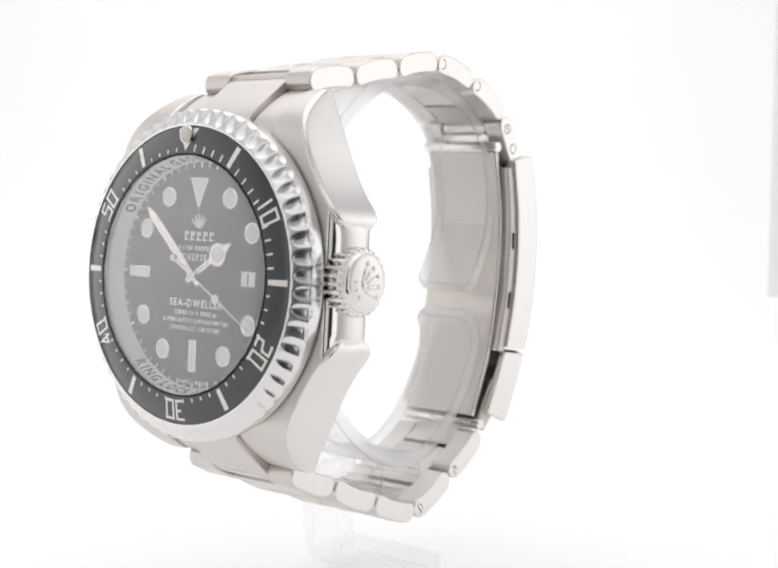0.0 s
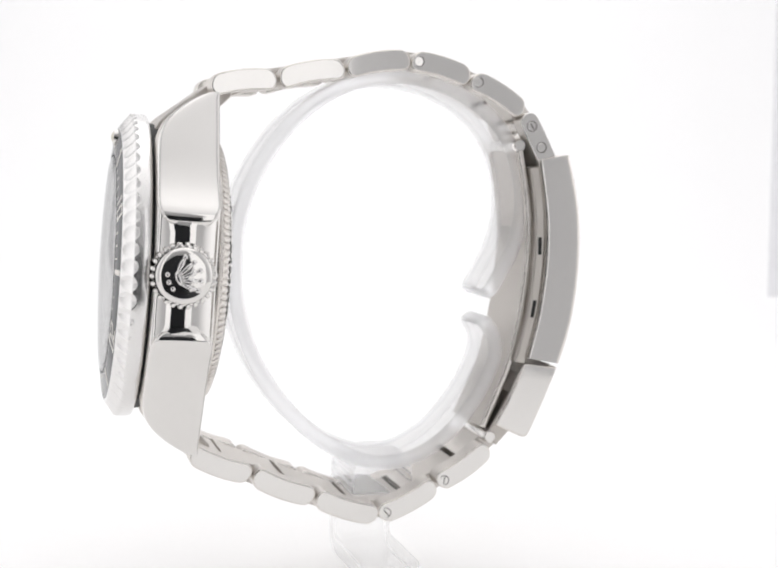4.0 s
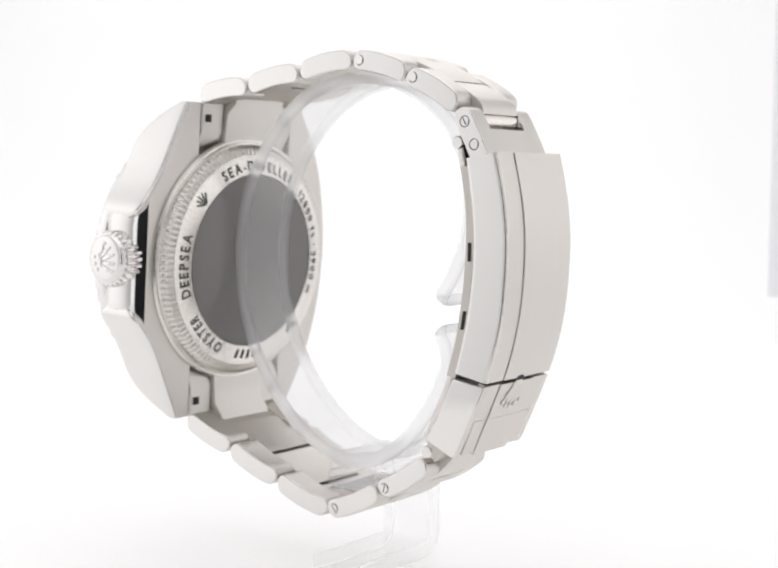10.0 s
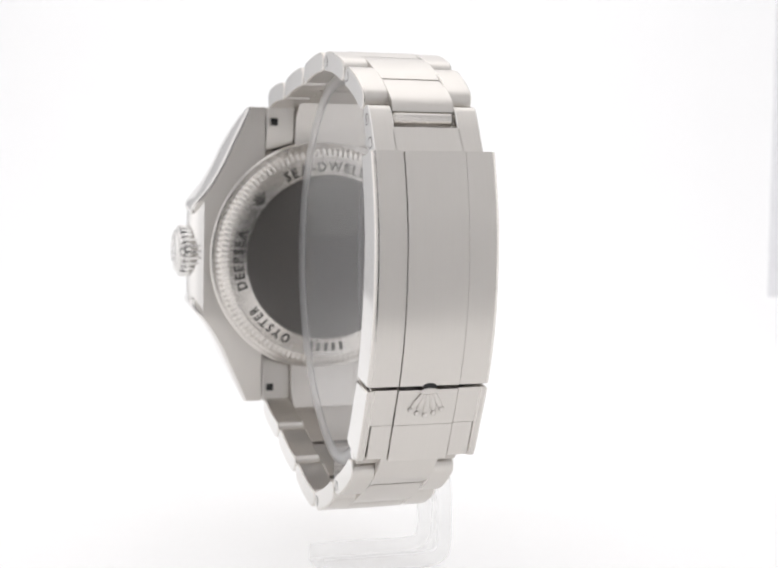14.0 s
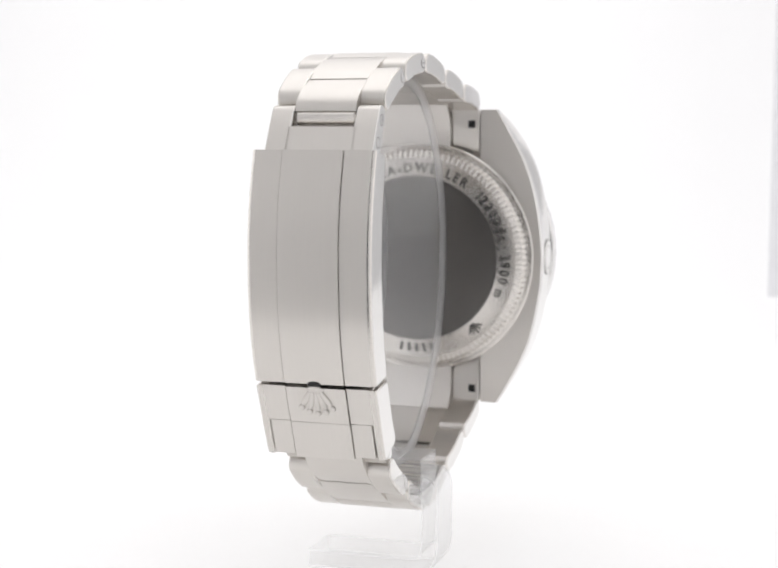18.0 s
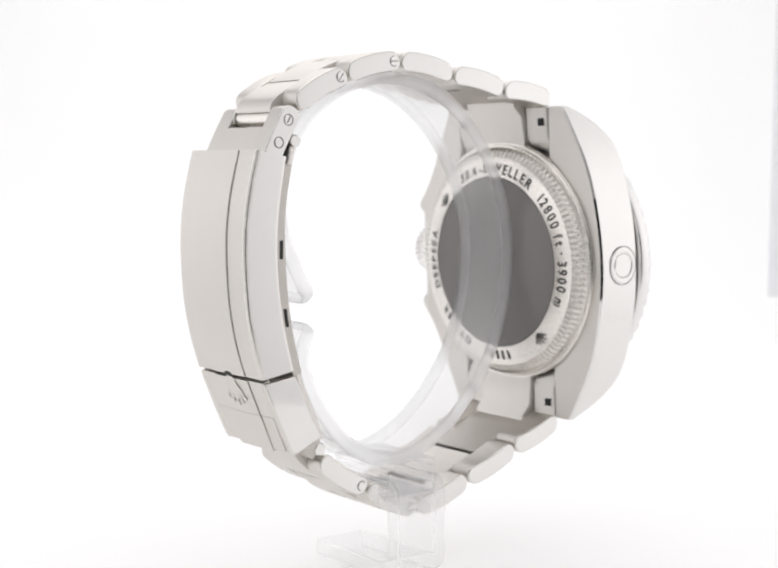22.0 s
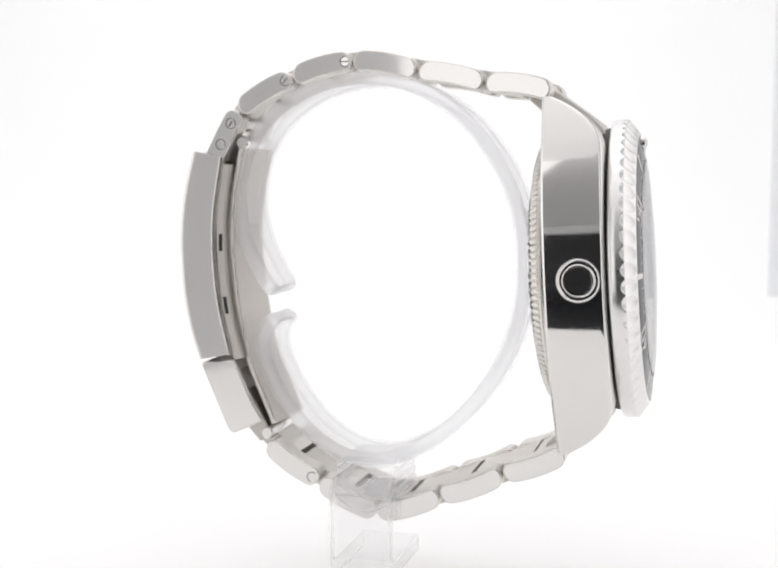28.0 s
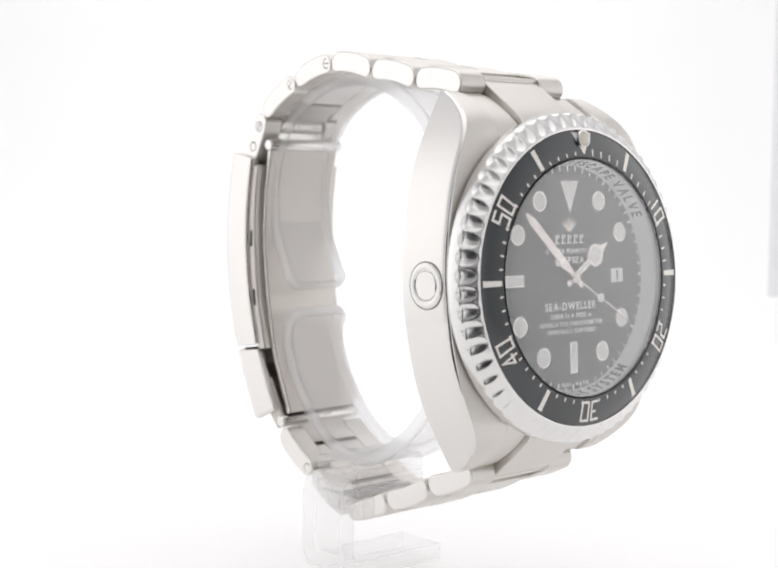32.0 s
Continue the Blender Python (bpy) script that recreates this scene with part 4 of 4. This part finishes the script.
def clasp():
    outer = smooth_line([(-27.3, 2.9), (-28.75, -3.5), (-29.35, -10), (-28.9, -18), (-27.75, -24), (-26.25, -28.7)], 5)
    inner = smooth_line([(-20.8, -27.7), (-22.6, -20.5), (-23.5, -13), (-23.4, -6), (-22.2, 2.0)], 5)
    wd = 8.7
    # cover: two cheeks and three strips on top
    shell = smooth_line([(-25.9, 2.6), (-27.2, -3.5), (-27.8, -10), (-27.4, -18), (-26.3, -24), (-24.8, -28.3)], 5)
    bm = bmesh.new()
    slab(bm, outer + shell[::-1], MID_X - SEAM_X, MID_X + SEAM_X, 0.1, mats=(0, 0))
    cover = part("clasp_cover", bm, BRUSHED, WATCH, "long brushed steel clasp cover with polished cheeks", 35)
    def along(line, t):
        k = min(int(t * (len(line) - 1)), len(line) - 2)
        f = t * (len(line) - 1) - k
        return Vector(line[k]).lerp(Vector(line[k + 1]), f)
    for s in (1, -1):
        bm = bmesh.new()
        xa, xb, e = SEAM_X + 0.09, wd + 0.05, 0.55
        loops = []
        for k in range(25):
            o, sh, inn = along(outer, k / 24) + Vector((0.2, 0)), along(shell, k / 24), along(inner[::-1], k / 24)
            d = (inn - o).normalized()
            sec = [(xa, o), (xb - e - 0.15, o)] + [(xb - e + e * math.sin(radians(q)), o + d * e * (1 - math.cos(radians(q)))) for q in (0, 20, 45, 70, 90)]
            sec += [(xb, o + d * (e + 0.15)), (xb, inn - d * 0.55), (xb, inn - d * 0.4), (xb - 0.12, inn - d * 0.1), (xb - 0.4, inn), (xb - 1.5, inn), (xb - 1.5, sh), (xa, sh)]
            loops.append([P(MID_X + s * x, p.x, p.y) for x, p in sec])
        rings(bm, loops)
        n = len(loops[0])
        for k, f in enumerate(bm.faces):
            if k < n * 24:
                f.material_index = 1 if k % n in (6, 7, 8) else (2 if k % n in (2, 3, 4, 5, 9, 10) else 0)
        part("cover_side", bm, [BRUSHED, POLISHED, BRUSHED_RING], cover, "brushed strip with polished clasp cheek", 35)
    # safety catch: a plate, two cheeks and the tongue between them
    catch_o = [(-25.9, -29.3), (-24.3, -33.1), (-22.6, -36.9), (-21.5, -39.15), (-21.1, -39.65), (-20.5, -39.75)]
    catch_i = [(-16.6, -38.1), (-16.0, -37.7), (-16.1, -37.1), (-17.6, -34.6), (-20.5, -28.5)]
    d = Vector((3.25, -7.6)).normalized()
    nn = Vector((d.y, -d.x))

    def on(s, h=0.0):
        p = Vector(catch_o[0]) + d * s + nn * h
        return (p.x, p.y)
    bm = bmesh.new()
    slab(bm, [on(0), on(5.6), on(5.6, -1.4), on(0, -1.4)], MID_X - SEAM_X, MID_X + SEAM_X, 0.1, mats=(0, 0))
    ca = part("safety_catch", bm, BRUSHED, WATCH, "brushed steel safety catch with a plain emblem", 35)
    for s in (1, -1):
        bm = bmesh.new()
        x0, x1 = MID_X + s * (SEAM_X + 0.09), MID_X + s * 8.1
        slab(bm, [on(0, -0.2), on(5.6, -0.2), on(5.6, -1.4), on(0, -1.4)], min(x0, x1), max(x0, x1), 0.1, mats=(0, 0))
        part("catch_side", bm, BRUSHED, ca, "", 35)
    for s in (1, -1):
        bm = bmesh.new()
        x0, x1 = MID_X + s * 7.5, MID_X + s * (wd - 0.02)
        slab(bm, [(y + 0.16, z) for y, z in catch_o] + catch_i, min(x0, x1), max(x0, x1), 0.3, mats=(0, 1, 2))
        part("catch_cheek", bm, [BRUSHED, POLISHED, BRUSHED_RING], ca, "polished catch cheek", 35)
        bm = bmesh.new()
        x0, x1 = MID_X + s * (SEAM_X + 0.09), MID_X + s * 7.4
        slab(bm, [on(5.68, -0.22), on(11.1, -0.22), on(11.3, -2.6), on(5.68, -2.6)], min(x0, x1), max(x0, x1), 0.12, mats=(0, 0))
        part("tongue_side", bm, BRUSHED, ca, "", 35)
    bm = bmesh.new()
    slab(bm, [on(5.68, -0.04), on(8, -0.02), on(11.5, -0.08), on(12.0, -2.4), on(5.68, -2.6)], MID_X - SEAM_X, MID_X + SEAM_X, 0.12, mats=(0, 0))
    part("tongue", bm, BRUSHED, ca, "", 35)
    bm = bmesh.new()

    def pl(a, b, h):
        y, z = on(1.75 + b, 0.1 + h)
        return P(MID_X + a, y, z)
    emblem(bm, pl, 5.3, 0.15, 14.5)
    part("catch_emblem", bm, BRUSHED, ca, "raised plain emblem", 60)
    # dark pad painted for the shade in a small notch
    bm = bmesh.new()
    pad(bm, lambda a, b, h: pl(a, b - 2.35, h - 0.02), [(1.0 * math.sin(u), 0.5 * math.cos(u)) for u in [2 * math.pi * k / 20 for k in range(20)]], 0.06, 0.2)
    part("thumb_notch", bm, DARK_GAP, ca, "small dark thumb notch", 60)
    bm = bmesh.new()
    slab(bm, [on(3.0, -1.6), on(9.8, -2.2), (-16.6, -41.0), (-15.2, -39.0), (-18.6, -33.0)], MID_X - 7.5, MID_X + 7.5, 0.3, mats=(0, 0))
    part("catch_block", bm, SHADED_STEEL, ca, "", 35)
    # folding blade under the cover
    blade = smooth_line([(-19.9, 3.6), (-21.3, -4), (-21.6, -11), (-20.8, -19), (-19.0, -28), (-16.6, -34), (-14.6, -38.4)], 5)
    bm = bmesh.new()
    slab(bm, thick(blade, 0.5), MID_X - 6.8, MID_X + 6.8, 0.3, mats=(0, 1))
    part("folding_blade", bm, [SHADED_STEEL, BRUSHED_RING], WATCH, "curved steel folding blade", 35)
    blade2 = smooth_line([(-22.0, 1.0), (-22.9, -6), (-22.8, -13), (-21.9, -21), (-20.0, -28.5)], 5)
    bm = bmesh.new()
    slab(bm, thick([(y + 0.12, z) for y, z in blade2], 0.82), MID_X - 8.2, MID_X + 8.2, 0.3, mats=(0, 0))
    ib = part("inner_blade", bm, [SHADED_STEEL], WATCH, "inner steel blade of the clasp", 35)
    # dark slips laid on the blade for the shade inside its slots
    for s in (1, -1):
        for y, z, lean in ((-22.75, -10.8, 0.0), (-21.9, -20.3, 0.16)):
            bm = bmesh.new()
            slab(bm, [(y + b - a * lean, z + a) for a, b in ((-1.3, -0.28), (1.3, -0.28), (1.3, 0.28), (-1.3, 0.28))], MID_X + s * 8.1, MID_X + s * 8.24, 0.02, mats=(0, 0))
            part("adjusting_slot", bm, DARK_GAP, ib, "dark slot", 0)
    # extension link with a slot
    a, b = Vector(TOP[-2]), Vector(TOP[-1])
    d = (b - a).normalized()
    nn = Vector((d.y, -d.x))
    a2, b2 = a + d * 0.6, b + d * 0.6
    poly = [tuple(p) for p in [a2 + d * (1.2 - 1.4 * math.sin(q)) + nn * (1.45 * math.cos(q)) for q in [math.pi * k / 8 for k in range(8, -1, -1)]] + [(a2 + b2) / 2 + nn * 1.55, b2 + nn * 1.5, b2 - nn * 1.4, (a2 + b2) / 2 - nn * 1.45]]
    for s in (1, -1):
        bm = bmesh.new()
        x0, x1 = MID_X + s * 4.5, MID_X + s * 7.75
        slab(bm, poly, min(x0, x1), max(x0, x1), 0.15, mats=(0, 1))
        part("extension_arm", bm, [BRUSHED, POLISHED], WATCH, "brushed steel extension link", 35)
        for f in (0.25, 0.72):
            q = a2.lerp(b2, f)
            xs = MID_X + s * 7.75
            at = lambda r, an, n: P(xs + s * n, q.x + r * math.sin(an), q.y + r * math.cos(an))
            bm = bmesh.new()
            lathe(bm, [(0.01, 0.05), (0.6, 0.05), (0.68, -0.02), (0.68, -0.3), (0.01, -0.3)], 32, at)
            pin = part("pin", bm, POLISHED, WATCH)
            # the pin's groove and slot are likewise shade put into colour
            bm = bmesh.new()
            lathe(bm, [(0.68, 0.01), (0.82, 0.01), (0.82, -0.3), (0.68, -0.3)], 32, at)
            part("pin_recess", bm, TITANIUM_AND_GROOVE, pin)
            if f < 0.5:
                bm = bmesh.new()
                quad_on(bm, lambda u, w: P(xs + s * 0.06, q.x + u * 0.5 - w * 0.87, q.y + u * 0.87 + w * 0.5), [(-0.5, -0.1), (0.5, -0.1), (0.5, 0.1), (-0.5, 0.1)])
                solid(bm, 0.01)
                part("pin_slot", bm, TITANIUM_AND_GROOVE, pin, "", 0)
    c = a2.lerp(b2, 0.5)
    poly = [tuple(p) for p in (c + nn * 1.55, b2 + nn * 1.5, b2 - nn * 1.4, c - nn * 1.45)]
    bm = bmesh.new()
    slab(bm, poly, MID_X - 4.82, MID_X + 4.82, 0.02, mats=(0, 0))
    part("extension_bridge", bm, BRUSHED, WATCH, "", 35)
    for q, w in (((-19.7, 4.2), 7.2), ((-15.5, -39.7), 7.7)):
        at = lambda r, an, n: P(MID_X + n, q[0] + r * math.sin(an), q[1] + r * math.cos(an))
        bm = bmesh.new()
        lathe(bm, [(0.01, -w), (0.8, -w), (0.95, -w + 0.2), (0.95, w - 0.2), (0.8, w), (0.01, w)], 20, at)
        part("hinge_pin", bm, POLISHED, WATCH, "polished hinge pin", 40)


clasp()


# ---- what moves ----
def motions():
    rows = [(float(t), pose(0, 0, 0, 0, 0, turn_at(t))) for t in range(33)]
    walk(WATCH, rows)
    walk(STAND, rows)


motions()
